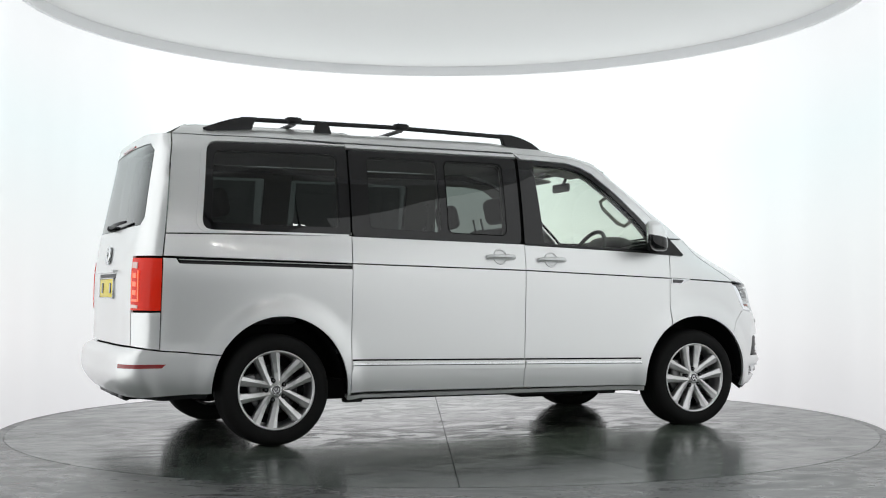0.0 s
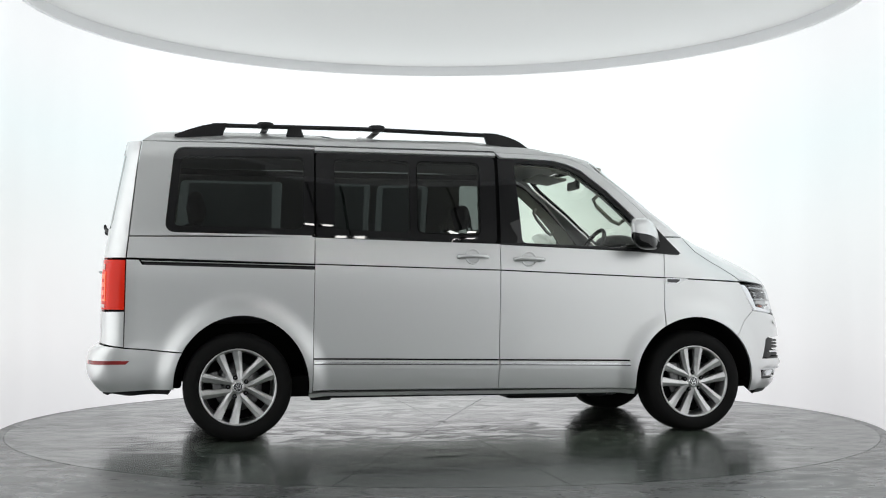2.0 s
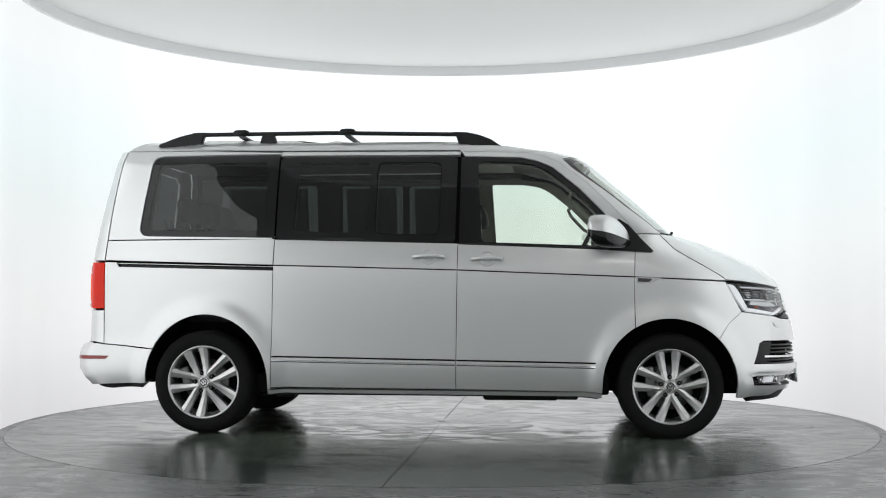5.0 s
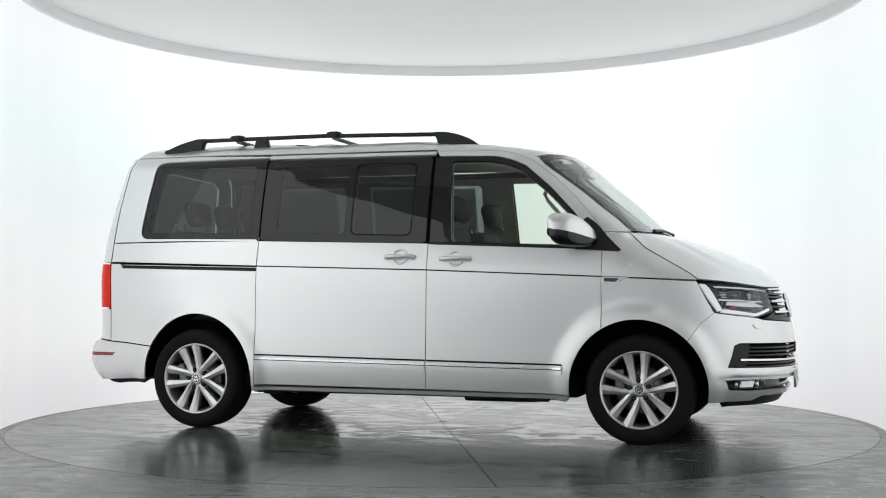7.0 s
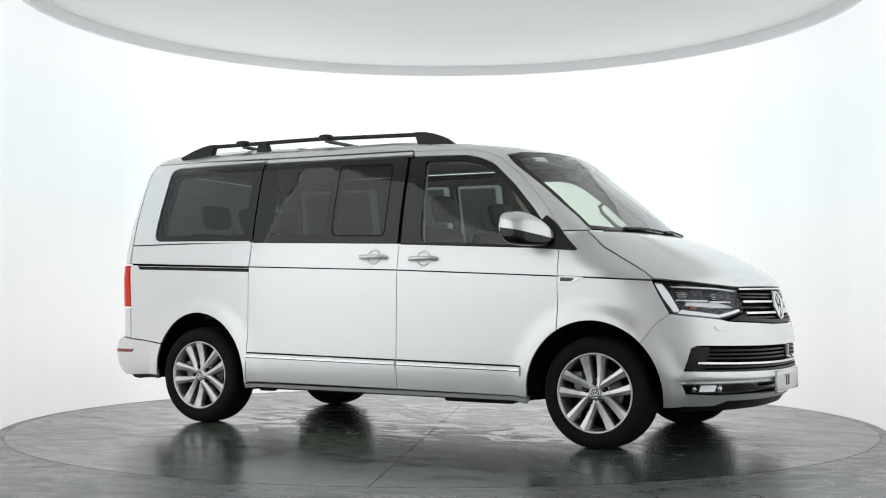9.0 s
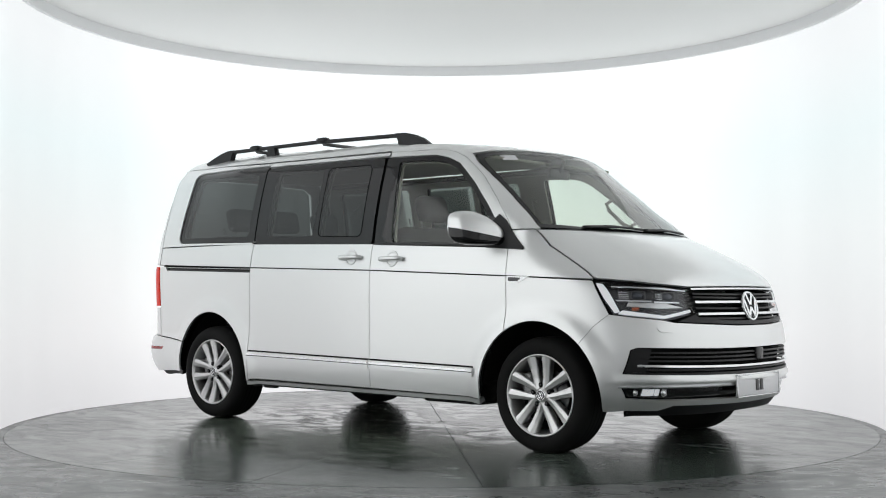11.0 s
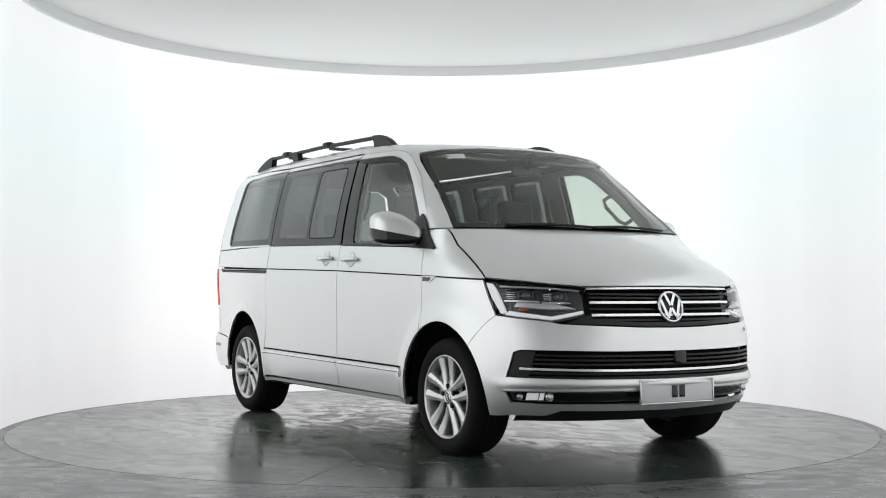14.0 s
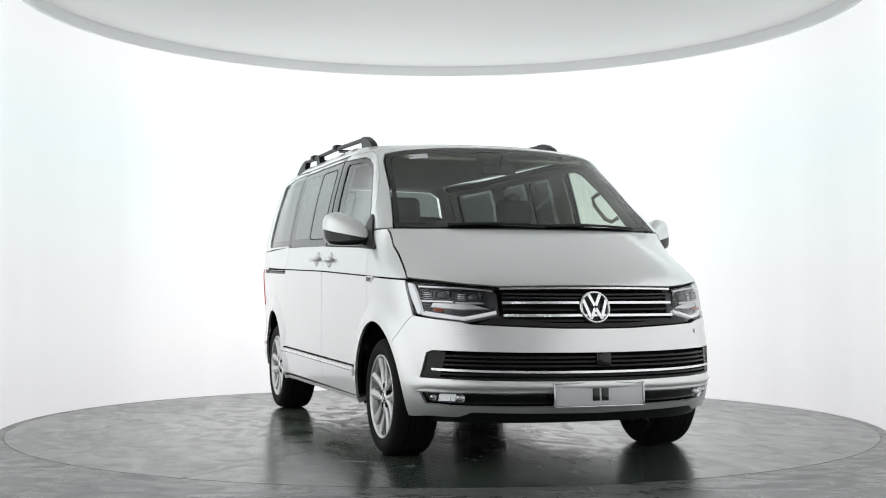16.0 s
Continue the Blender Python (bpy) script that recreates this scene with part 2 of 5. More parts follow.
def box(bm, cx, cy, cz, sx, sy, sz, bevel=0.0, seg=2, rot=None):
    r = bmesh.ops.create_cube(bm, size=1)
    vs = r["verts"]
    bmesh.ops.scale(bm, vec=(sx, sy, sz), verts=vs)
    if bevel:
        es = list({e for v in vs for e in v.link_edges})
        r = bmesh.ops.bevel(bm, geom=es, offset=min(bevel, 0.49 * min(sx, sy, sz)), segments=seg, affect="EDGES", profile=0.5)
        vs = list({v for f in r["faces"] for v in f.verts} | {v for v in vs if v.is_valid})
        for f in {f for v in vs for f in v.link_faces}:
            f.smooth = True
    if rot:
        bmesh.ops.rotate(bm, cent=(0, 0, 0), matrix=rot.to_matrix() if isinstance(rot, Euler) else rot, verts=vs)
    bmesh.ops.translate(bm, vec=(cx, cy, cz), verts=vs)
    return bm


def lathe(bm, profile, n=48, axis="y", close=False):
    """Spins (radius, along) pairs about the axis."""
    rings = []
    for r, h in profile:
        ring = []
        for k in range(n):
            a = 2 * math.pi * k / n
            p = (r * math.cos(a), h, r * math.sin(a)) if axis == "y" else (r * math.cos(a), r * math.sin(a), h)
            ring.append(bm.verts.new(p))
        rings.append(ring)
    pairs = list(zip(rings, rings[1:])) + ([(rings[-1], rings[0])] if close else [])
    for a, b in pairs:
        for k in range(n):
            f = bm.faces.new((a[k], a[(k + 1) % n], b[(k + 1) % n], b[k]))
            f.smooth = True
    bmesh.ops.recalc_face_normals(bm, faces=bm.faces)
    return bm


def tube(bm, path, radius, n=10, flat=1.0, up=Vector((0, 0, 1)), caps=True):
    """A swept bar. radius may be a list."""
    rings = []
    pts = [Vector(p) for p in path]
    for i, p in enumerate(pts):
        d = (pts[min(i + 1, len(pts) - 1)] - pts[max(i - 1, 0)]).normalized()
        s = d.cross(up)
        s = s.normalized() if s.length > 1e-4 else Vector((1, 0, 0))
        u = s.cross(d)
        r = radius[i] if isinstance(radius, (list, tuple)) else radius
        rings.append([bm.verts.new(p + s * (r * math.cos(2 * math.pi * k / n)) + u * (r * flat * math.sin(2 * math.pi * k / n))) for k in range(n)])
    for a, b in zip(rings, rings[1:]):
        for k in range(n):
            f = bm.faces.new((a[k], a[(k + 1) % n], b[(k + 1) % n], b[k]))
            f.smooth = True
    if caps:
        bm.faces.new(rings[0][::-1])
        bm.faces.new(rings[-1])
    bmesh.ops.recalc_face_normals(bm, faces=bm.faces)
    return bm


def prism(bm, outline, depth_vec):
    """A plate: the outline (3D points) pushed along a vector."""
    a = [bm.verts.new(p) for p in outline]
    b = [bm.verts.new(Vector(p) + Vector(depth_vec)) for p in outline]
    fs = [bm.faces.new(a[::-1]), bm.faces.new(b)]
    for i in range(len(a)):
        fs.append(bm.faces.new((a[i], a[(i + 1) % len(a)], b[(i + 1) % len(a)], b[i])))
    bmesh.ops.recalc_face_normals(bm, faces=fs)
    return fs


def patch(*loops, **kw):
    bm = bmesh.new()
    for lp in loops:
        panel(bm, lp, **kw)
    return bm


# ---- studio ----
def wall_material():
    m = material("glowing_white_screen", (0.45, 0.46, 0.47), 0.7)
    tex = node(m, "ShaderNodeTexCoord")
    # faint upright streaks of shading put into the glow
    mp = node(m, "ShaderNodeMapping")
    mp.inputs["Scale"].default_value = (1.0, 1.0, 0.05)
    link(m, tex.outputs["Object"], mp.inputs["Vector"])
    n = node(m, "ShaderNodeTexNoise", Scale=2.6, Detail=3.0)
    link(m, mp.outputs["Vector"], n.inputs["Vector"])
    r = node(m, "ShaderNodeMapRange", From_Min=0.3, From_Max=0.7, To_Min=WALL_GLOW * 0.96, To_Max=WALL_GLOW * 1.035)
    link(m, n.outputs["Fac"], r.inputs["Value"])
    # shading put into the glow: dimmer towards its foot, its top and its two ends
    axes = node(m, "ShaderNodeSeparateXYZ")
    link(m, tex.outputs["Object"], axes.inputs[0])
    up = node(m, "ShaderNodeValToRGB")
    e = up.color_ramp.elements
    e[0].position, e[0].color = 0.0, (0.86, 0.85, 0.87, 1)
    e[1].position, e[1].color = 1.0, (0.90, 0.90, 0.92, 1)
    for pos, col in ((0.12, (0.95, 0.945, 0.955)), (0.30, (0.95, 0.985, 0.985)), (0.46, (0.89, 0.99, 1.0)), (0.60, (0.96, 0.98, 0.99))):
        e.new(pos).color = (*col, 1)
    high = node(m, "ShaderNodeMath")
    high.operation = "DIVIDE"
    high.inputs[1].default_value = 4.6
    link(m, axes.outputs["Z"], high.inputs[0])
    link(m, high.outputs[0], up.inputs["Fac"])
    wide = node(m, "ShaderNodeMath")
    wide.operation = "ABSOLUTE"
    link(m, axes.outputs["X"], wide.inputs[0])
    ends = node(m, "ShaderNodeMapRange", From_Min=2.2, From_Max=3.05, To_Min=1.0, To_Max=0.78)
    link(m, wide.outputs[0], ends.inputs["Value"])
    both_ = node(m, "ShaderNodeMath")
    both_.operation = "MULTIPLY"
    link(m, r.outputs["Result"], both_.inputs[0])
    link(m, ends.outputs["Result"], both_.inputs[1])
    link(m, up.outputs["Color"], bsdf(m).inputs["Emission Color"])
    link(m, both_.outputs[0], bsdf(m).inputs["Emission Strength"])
    return m


def math_node(m, kind, a, b=None, c=None):
    n = node(m, "ShaderNodeMath")
    n.operation = kind
    for k, v in enumerate((a, b, c)):
        if v is None:
            continue
        if isinstance(v, (int, float)):
            n.inputs[k].default_value = v
        else:
            link(m, v, n.inputs[k])
    return n.outputs[0]


def ramp(m, fac, stops):
    n = node(m, "ShaderNodeValToRGB")
    e = n.color_ramp.elements
    e[0].position, e[0].color = stops[0][0], (*stops[0][1], 1)
    e[1].position, e[1].color = stops[-1][0], (*stops[-1][1], 1)
    for pos, col in stops[1:-1]:
        e.new(pos).color = (*col, 1)
    link(m, fac, n.inputs["Fac"])
    return n.outputs["Color"]


def blend(m, fac, a, b):
    n = node(m, "ShaderNodeMix")
    n.data_type = "RGBA"
    link(m, fac, n.inputs["Factor"])
    for k, v in ((6, a), (7, b)):
        if isinstance(v, tuple):
            n.inputs[k].default_value = (*v, 1)
        else:
            link(m, v, n.inputs[k])
    return n.outputs[2]


def painted_floor(name, space, low, high, rough, worn):
    """Grey-green painted concrete: smooth and dull-glossy, and where worn is set rubbed bare, cracked and wet about the middle."""
    m = material(name, low, 0.3)
    tex = node(m, "ShaderNodeTexCoord")
    tex.object = space
    at = tex.outputs["Object"]

    def noise_at(scale, detail, rgh=0.6, dist=0.0, stretch=None):
        n = node(m, "ShaderNodeTexNoise", Scale=scale, Detail=detail, Roughness=rgh, Distortion=dist)
        if stretch:
            mp = node(m, "ShaderNodeMapping")
            mp.inputs["Scale"].default_value = stretch
            link(m, at, mp.inputs["Vector"])
            link(m, mp.outputs["Vector"], n.inputs["Vector"])
        else:
            link(m, at, n.inputs["Vector"])
        return n.outputs["Fac"]
    big, fine, streak = noise_at(0.8, 5, 0.6, 0.5), noise_at(38, 8, 0.75), noise_at(2.4, 9, 0.72, 1.4, (1.0, 3.0, 1.0))
    tone = math_node(m, "ADD", math_node(m, "MULTIPLY", big, 0.44), math_node(m, "ADD", math_node(m, "MULTIPLY", fine, 0.16), math_node(m, "MULTIPLY", streak, 0.40)))
    colour = ramp(m, tone, ((0.40, low), (0.60, high)))
    scuff = noise_at(2.6, 6, 0.62, 1.6, (1.0, 1.6, 1.0))
    gloss = node(m, "ShaderNodeMapRange", From_Min=0.40, From_Max=0.60, To_Min=rough[0], To_Max=rough[1]).outputs[0]
    link(m, math_node(m, "ADD", math_node(m, "MULTIPLY", tone, 0.5), math_node(m, "MULTIPLY", scuff, 0.5)), gloss.node.inputs["Value"])
    height = tone
    if worn:
        length = node(m, "ShaderNodeVectorMath")
        length.operation = "LENGTH"
        link(m, at, length.inputs[0])
        reach = math_node(m, "ADD", length.outputs["Value"], math_node(m, "MULTIPLY", big, 1.3))
        mask = node(m, "ShaderNodeMapRange", From_Min=1.9, From_Max=2.9, To_Min=1.0, To_Max=0.0).outputs[0]
        link(m, reach, mask.node.inputs["Value"])
        patches = noise_at(4.2, 9, 0.66, 1.6, (1.0, 1.9, 1.0))
        bare = ramp(m, patches, ((0.40, (0.05, 0.055, 0.048)), (0.50, (0.105, 0.128, 0.104)), (0.60, (0.17, 0.20, 0.16)), (0.72, (0.10, 0.105, 0.085))))
        colour = blend(m, mask, colour, bare)
        flake = ramp(m, noise_at(7.5, 9, 0.7, 2.0, (1.0, 2.0, 1.0)), ((0.615, (0, 0, 0)), (0.630, (1, 1, 1)), (0.655, (1, 1, 1)), (0.67, (0, 0, 0))))
        spots = math_node(m, "MULTIPLY", flake, mask)
        colour = blend(m, spots, colour, (0.52, 0.56, 0.52))
        wet = ramp(m, noise_at(2.3, 6, 0.6, 1.2, (1.0, 1.7, 1.0)), ((0.50, (0, 0, 0)), (0.56, (1, 1, 1))))
        damp = math_node(m, "MULTIPLY", wet, mask)
        gloss = math_node(m, "MULTIPLY", gloss, math_node(m, "SUBTRACT", 1.0, math_node(m, "MULTIPLY", damp, 0.55)))
        height = math_node(m, "ADD", tone, math_node(m, "MULTIPLY", math_node(m, "MULTIPLY", patches, mask), math_node(m, "SUBTRACT", 1.6, math_node(m, "MULTIPLY", damp, 1.0))))
    link(m, colour, bsdf(m).inputs["Base Color"])
    link(m, gloss, bsdf(m).inputs["Roughness"])
    b = node(m, "ShaderNodeBump", Strength=0.07, Distance=0.003)
    link(m, height, b.inputs["Height"])
    link(m, b.outputs["Normal"], bsdf(m).inputs["Normal"])
    return m


SCREEN = wall_material()
turntable = tagged(new("turntable"), "round turntable of worn grey painted concrete wedges, wet in the middle", "turntable")
TABLE = painted_floor("worn_turntable_paint", turntable, (0.026, 0.034, 0.030), (0.068, 0.087, 0.075), (0.14, 0.28), True)
FLOOR = painted_floor("grey_floor_paint", None, (0.04, 0.045, 0.044), (0.15, 0.158, 0.155), (0.18, 0.42), False)
# the sheet emits a little, on top of the light it receives
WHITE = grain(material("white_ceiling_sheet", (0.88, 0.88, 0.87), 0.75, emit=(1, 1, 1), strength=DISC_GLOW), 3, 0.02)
LIP = material("white_rim_paint", (0.92, 0.92, 0.93), 0.4)
ROOM = grain(material("pale_room_ceiling_paint", (0.58, 0.58, 0.57), 0.8), 20, 0.05)
# fill light: glowing surfaces added out of view, not lamps of the studio
WEST_FILL = material("white_lit_west_panels", (0.7, 0.7, 0.71), 0.7, emit=(0.98, 1.0, 1.0), strength=WEST_GLOW)
EAST_FILL = material("white_lit_east_panels", (0.7, 0.7, 0.71), 0.7, emit=(0.98, 1.0, 1.0), strength=EAST_GLOW)
FRONT_FILL = material("white_lit_front_panels", (0.7, 0.7, 0.71), 0.7, emit=(0.98, 1.0, 1.0), strength=FRONT_GLOW)

TABLE_R, WALL_R, DISC_R, DISC_Z = 2.93, 3.0, 2.97, 3.0


def ring_piece(bm, r0, r1, a0, a1, z0, z1, n):
    """A closed bent block between two radii, two angles and two heights."""
    def p(r, k, z):
        a = radians(a0 + (a1 - a0) * k / n)
        return bm.verts.new((r * math.cos(a), r * math.sin(a), z))
    cols = [[p(r0, k, z0), p(r1, k, z0), p(r1, k, z1), p(r0, k, z1)] for k in range(n + 1)]
    full = abs(a1 - a0) > 359.9
    for k in range(n):
        a, b = cols[k], cols[k + 1] if not (full and k == n - 1) else cols[0]
        for i in range(4):
            f = bm.faces.new((a[i], a[(i + 1) % 4], b[(i + 1) % 4], b[i]))
            f.smooth = i in (1, 3)
    if not full:
        bm.faces.new(cols[0])
        bm.faces.new(cols[-1][::-1])
    else:
        bmesh.ops.delete(bm, geom=cols[n], context="VERTS")
    bmesh.ops.recalc_face_normals(bm, faces=bm.faces)
    for e in bm.edges:
        if len(e.link_faces) == 2 and e.link_faces[0].normal.dot(e.link_faces[1].normal) < 0.6:
            e.smooth = False
    return bm


def structure(name, bm, mat, label, category):
    return tagged(new(name, mesh_of(bm, name, mat)), label, category, kind="structure")


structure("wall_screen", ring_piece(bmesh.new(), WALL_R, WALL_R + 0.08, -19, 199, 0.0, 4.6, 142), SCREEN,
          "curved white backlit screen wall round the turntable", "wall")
structure("ceiling_rim", ring_piece(bmesh.new(), DISC_R, DISC_R + 0.035, 0, 360, DISC_Z, DISC_Z + 0.2, 160), LIP,
          "white painted rim of the round ceiling panel", "ceiling")
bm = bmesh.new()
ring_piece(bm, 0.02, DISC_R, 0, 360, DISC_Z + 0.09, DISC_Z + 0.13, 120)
structure("ceiling", bm, WHITE, "round white ceiling panel over the turntable, given a faint glow", "ceiling")
structure("floor", ring_piece(bmesh.new(), TABLE_R + 0.003, 14.0, 0, 360, -0.2, -0.001, 180), FLOOR,
          "grey polished concrete floor round the turntable", "floor")
# unseen glowing wings added beside the turntable to brighten the van's sides
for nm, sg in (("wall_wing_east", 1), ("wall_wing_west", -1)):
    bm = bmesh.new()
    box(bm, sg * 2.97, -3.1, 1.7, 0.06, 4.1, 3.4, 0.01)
    structure(nm, bm, EAST_FILL if sg > 0 else WEST_FILL, "tall unseen glowing panel added to light the van's side", "wall")
# unseen ceiling added above the disc, toned for reflections in paint and glass
bm = bmesh.new()
box(bm, 0, -4.0, 4.75, 16, 20, 0.2)
structure("ceiling_room", bm, ROOM, "unseen grey ceiling added above the round panel", "ceiling")
# unseen room walls, made to glow as fill light
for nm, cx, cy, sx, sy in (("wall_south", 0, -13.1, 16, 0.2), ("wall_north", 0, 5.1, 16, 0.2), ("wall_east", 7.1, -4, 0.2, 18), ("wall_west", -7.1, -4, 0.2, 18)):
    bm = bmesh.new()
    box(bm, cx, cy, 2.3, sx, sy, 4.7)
    structure(nm, bm, FRONT_FILL if nm == "wall_south" else WEST_FILL if nm == "wall_west" else EAST_FILL, "unseen room wall given a glow to light the van", "wall")

# the turntable: sixteen wedge plates on a round base
part("base", ring_piece(bmesh.new(), 0.02, TABLE_R - 0.02, 0, 360, -0.2, -0.006, 160), LINER, turntable)
wedge = None
for k in range(16):
    if wedge is None:
        bm = bmesh.new()
        gap = 0.05
        n = 12
        rows = []
        for r in (0.03, 0.5, 1.0, 1.5, 2.0, 2.5, TABLE_R):
            g = math.degrees(0.0022 / max(r, 0.05))
            rows.append([Vector((r * math.cos(radians(a)), r * math.sin(radians(a)), 0)) for a in
                         [g + (22.5 - 2 * g) * i / n for i in range(n + 1)]])
        top = [[bm.verts.new(v) for v in row] for row in rows]
        for a, b in zip(top, top[1:]):
            for i in range(n):
                bm.faces.new((a[i], b[i], b[i + 1], a[i + 1]))
        rim = [e for e in bm.edges if e.is_boundary]
        ex = bmesh.ops.extrude_edge_only(bm, edges=rim)
        bmesh.ops.translate(bm, vec=(0, 0, -0.02), verts=[v for v in ex["geom"] if isinstance(v, bmesh.types.BMVert)])
        bmesh.ops.recalc_face_normals(bm, faces=bm.faces)
        wedge = part("plate", bm, TABLE, turntable)
    else:
        o = part("plate", wedge.data, TABLE, turntable)
        o.rotation_euler = (0, 0, radians(22.5 * k))

# ---- the van ----
van = tagged(new("van"), "silver metallic passenger van with black roof rails and privacy glass", "van")


def crease(x):
    return 1.094 + (x + 1.03) * (1.062 - 1.094) / 1.177 if x < 0.147 else 1.062 + (x - 0.147) * (0.993 - 1.062) / 1.69


def gap_c(z):
    return -1.046 + 0.0162 * (z - 0.3)


def gap_b(z):
    return 0.149 + 0.0150 * (z - 0.3)


def s(*pairs):
    return [("s", x, z) for x, z in pairs]


def f(*pairs):
    return [("f", y, z) for y, z in pairs]


def r(*pairs):
    return [("r", y, z) for y, z in pairs]


SILL = 0.297
G = 0.002       # half of the gap cut along the crease in place of its shaded undercut
REAR_WIN = s((-1.034, 1.272), (-1.025, 1.832)) + rounded(s((-1.4, 1.831), (-1.893, 1.829), (-1.951, 1.287), (-1.4, 1.277)), 0.07)[6:-6]
SLIDE_WIN = rounded(s((-1.026, 1.262), (0.146, 1.232), (0.158, 1.808), (-1.018, 1.815)), 0.035)
DOOR_TOP = s((0.172, 1.842), (0.60, 1.834), (0.70, 1.812), (0.80, 1.772), (0.98, 1.638), (1.13, 1.488), (1.26, 1.34), (1.288, 1.285))
WIN_TOP = s((0.20, 1.803), (0.568, 1.795), (0.67, 1.772), (0.767, 1.73), (0.933, 1.59), (1.086, 1.433), (1.212, 1.285), (1.27, 1.215))

# rear quarter
QUARTER_LOW = s((gap_c(1.06), 1.061), (gap_c(0.3), SILL)) + s((-1.068, SILL)) + arch(0, 0, 150.5) + \
    s((-1.95, 0.561), (-2.05, 0.572), (-2.186, 0.582), (-2.182, 0.8), (-2.175, 1.12), (-2.10, 1.118), (-2.08, 1.088))
QUARTER_MID = s((-2.174, 1.13), (-1.03 - 0.006, 1.094 + G), (gap_c(1.26), 1.265), (-2.160, 1.260))
QUARTER_TOP = s((-2.159, 1.264), (gap_c(1.27), 1.269), (gap_c(1.84), 1.846), (-1.6, 1.866), (-2.09, 1.868), (-2.115, 1.70))
quarter = part("rear_quarter_panel", patch(QUARTER_LOW), PAINT, van)
part("belt_panel", patch(QUARTER_MID), PAINT, quarter)
part("pillar_panel", patch(QUARTER_TOP, holes=[REAR_WIN]), PAINT, quarter)
part("rail_lip", patch(s((-2.09, 1.114), (gap_c(1.09), 1.088), (gap_c(1.08), 1.081), (-2.075, 1.106))), PAINT, quarter)
LIP_RING = s((-1.05, 1.262), (-1.045, 1.842)) + rounded(s((-1.4, 1.846), (-1.925, 1.845), (-1.990, 1.272), (-1.4, 1.264)), 0.09)[6:-6]
part("window_surround", patch(LIP_RING, holes=[REAR_WIN], inset=-0.0045, depth=0.012, shrink=0.0), PAINT, quarter, "raised painted window surround")
both(quarter)
both(part("slide_rail", patch(s((-2.075, 1.104), (gap_c(1.07), 1.079), (gap_c(1.06), 1.056), (-2.07, 1.083)), inset=0.014, depth=0.01), BLACK, van, "black sliding door rail slot"))

# sliding door
slide_door = part("sliding_door", patch(s((gap_c(0.3), SILL + 0.012), (gap_b(0.3), SILL + 0.004), (gap_b(1.06), crease(0.16) - G), (-0.4, crease(-0.4) - G), (gap_c(1.06), crease(-1.03) - G))), PAINT, van)
part("belt_panel", patch(s((gap_c(1.1), crease(-1.03) + G), (-0.4, crease(-0.4) + G), (gap_b(1.06), crease(0.16) + G), (gap_b(1.23), 1.232), (gap_c(1.26), 1.262))), PAINT, slide_door)
part("top_frame", patch(s((gap_c(1.8), 1.822), (gap_b(1.8), 1.815), (gap_b(1.84), 1.842), (gap_c(1.84), 1.852))), PAINT, slide_door)
both(slide_door)

# front door
front_door = part("front_door", patch(s((gap_b(0.3), SILL + 0.004), (1.075, SILL - 0.006)) + arch(1, 180, 121) +
                                      s((1.2785, crease(1.28) - G), (0.7, crease(0.7) - G), (gap_b(1.06), crease(0.16) - G))), PAINT, van)
part("belt_panel", patch(s((gap_b(1.06), crease(0.16) + G), (0.7, crease(0.7) + G), (1.279, crease(1.28) + G), (1.284, 1.182), (0.7, 1.206), (gap_b(1.23), 1.228))), PAINT, front_door)
part("top_frame", patch(DOOR_TOP + WIN_TOP[::-1]), PAINT, front_door)
both(front_door)

# fender
FEND_TOP = s((1.440, 1.285), (1.536, 1.190), (1.64, 1.128), (1.739, 1.072), (1.80, 1.035), (1.848, 1.0))
fender = part("front_fender", patch(arch(1, 120.5, 44.2) + s((1.8675, 0.7295), (1.946, 0.796), (1.897, 0.885), (1.846, 0.985), (1.278, crease(1.28) - 0.002)), shrink=0.001), PAINT, van)
part("upper_panel", patch(s((1.279, crease(1.28) + 0.002), (1.842, 0.993)) + FEND_TOP[::-1] + s((1.288, 1.285), (1.285, 1.20))), PAINT, fender)
both(fender)

# bonnet, windscreen surround, roof
HALF_BONNET = s((1.443, 1.285), (1.539, 1.191), (1.643, 1.129), (1.742, 1.073), (1.803, 1.036), (1.851, 1.0)) + \
    f((-0.81, 0.985), (-0.66, 0.963), (-0.515, 0.950), (-0.25, 0.953), (0, 0.954))
part("bonnet", patch(HALF_BONNET + flip(HALF_BONNET[:-1]), step=0.03), PAINT, van, "smooth silver bonnet sloping to the grille")
HALF_SCREEN = f((0, 1.834), (-0.35, 1.829), (-0.60, 1.812), (-0.712, 1.788), (-0.735, 1.74), (-0.784, 1.50), (-0.845, 1.300), (-0.5, 1.298), (0, 1.298))
WINDSCREEN = HALF_SCREEN + flip(HALF_SCREEN[1:-1])
bm = bmesh.new()
# one half of the roof skin with the screen pillar, then its mirror image
HALF = s((1.440, 1.292), (1.289, 1.292)) + DOOR_TOP[:-1][::-1] + s((0.165, 1.852), (gap_c(1.85), 1.86), (-1.6, 1.871), (-2.09, 1.873)) + \
    s((-1.98, 1.955), (-1.5, 1.955), (-1.2, 1.955)) + f((-0.2, 1.955), (0, 1.954), (0, 1.838), (-0.35, 1.833), (-0.60, 1.816), (-0.717, 1.793), (-0.742, 1.74), (-0.790, 1.50), (-0.850, 1.296))
panel(bm, HALF, shrink=0.0)
top_edge = [skin(q_side(x, 1.954), 1.954) for x in np.linspace(-1.98, -1.2, 20)]
for a, b in zip(top_edge, top_edge[1:]):
    v = [bm.verts.new(p) for p in (a, b, (b.x, 0, 1.962), (a.x, 0, 1.962))]
    bm.faces.new(v).smooth = True
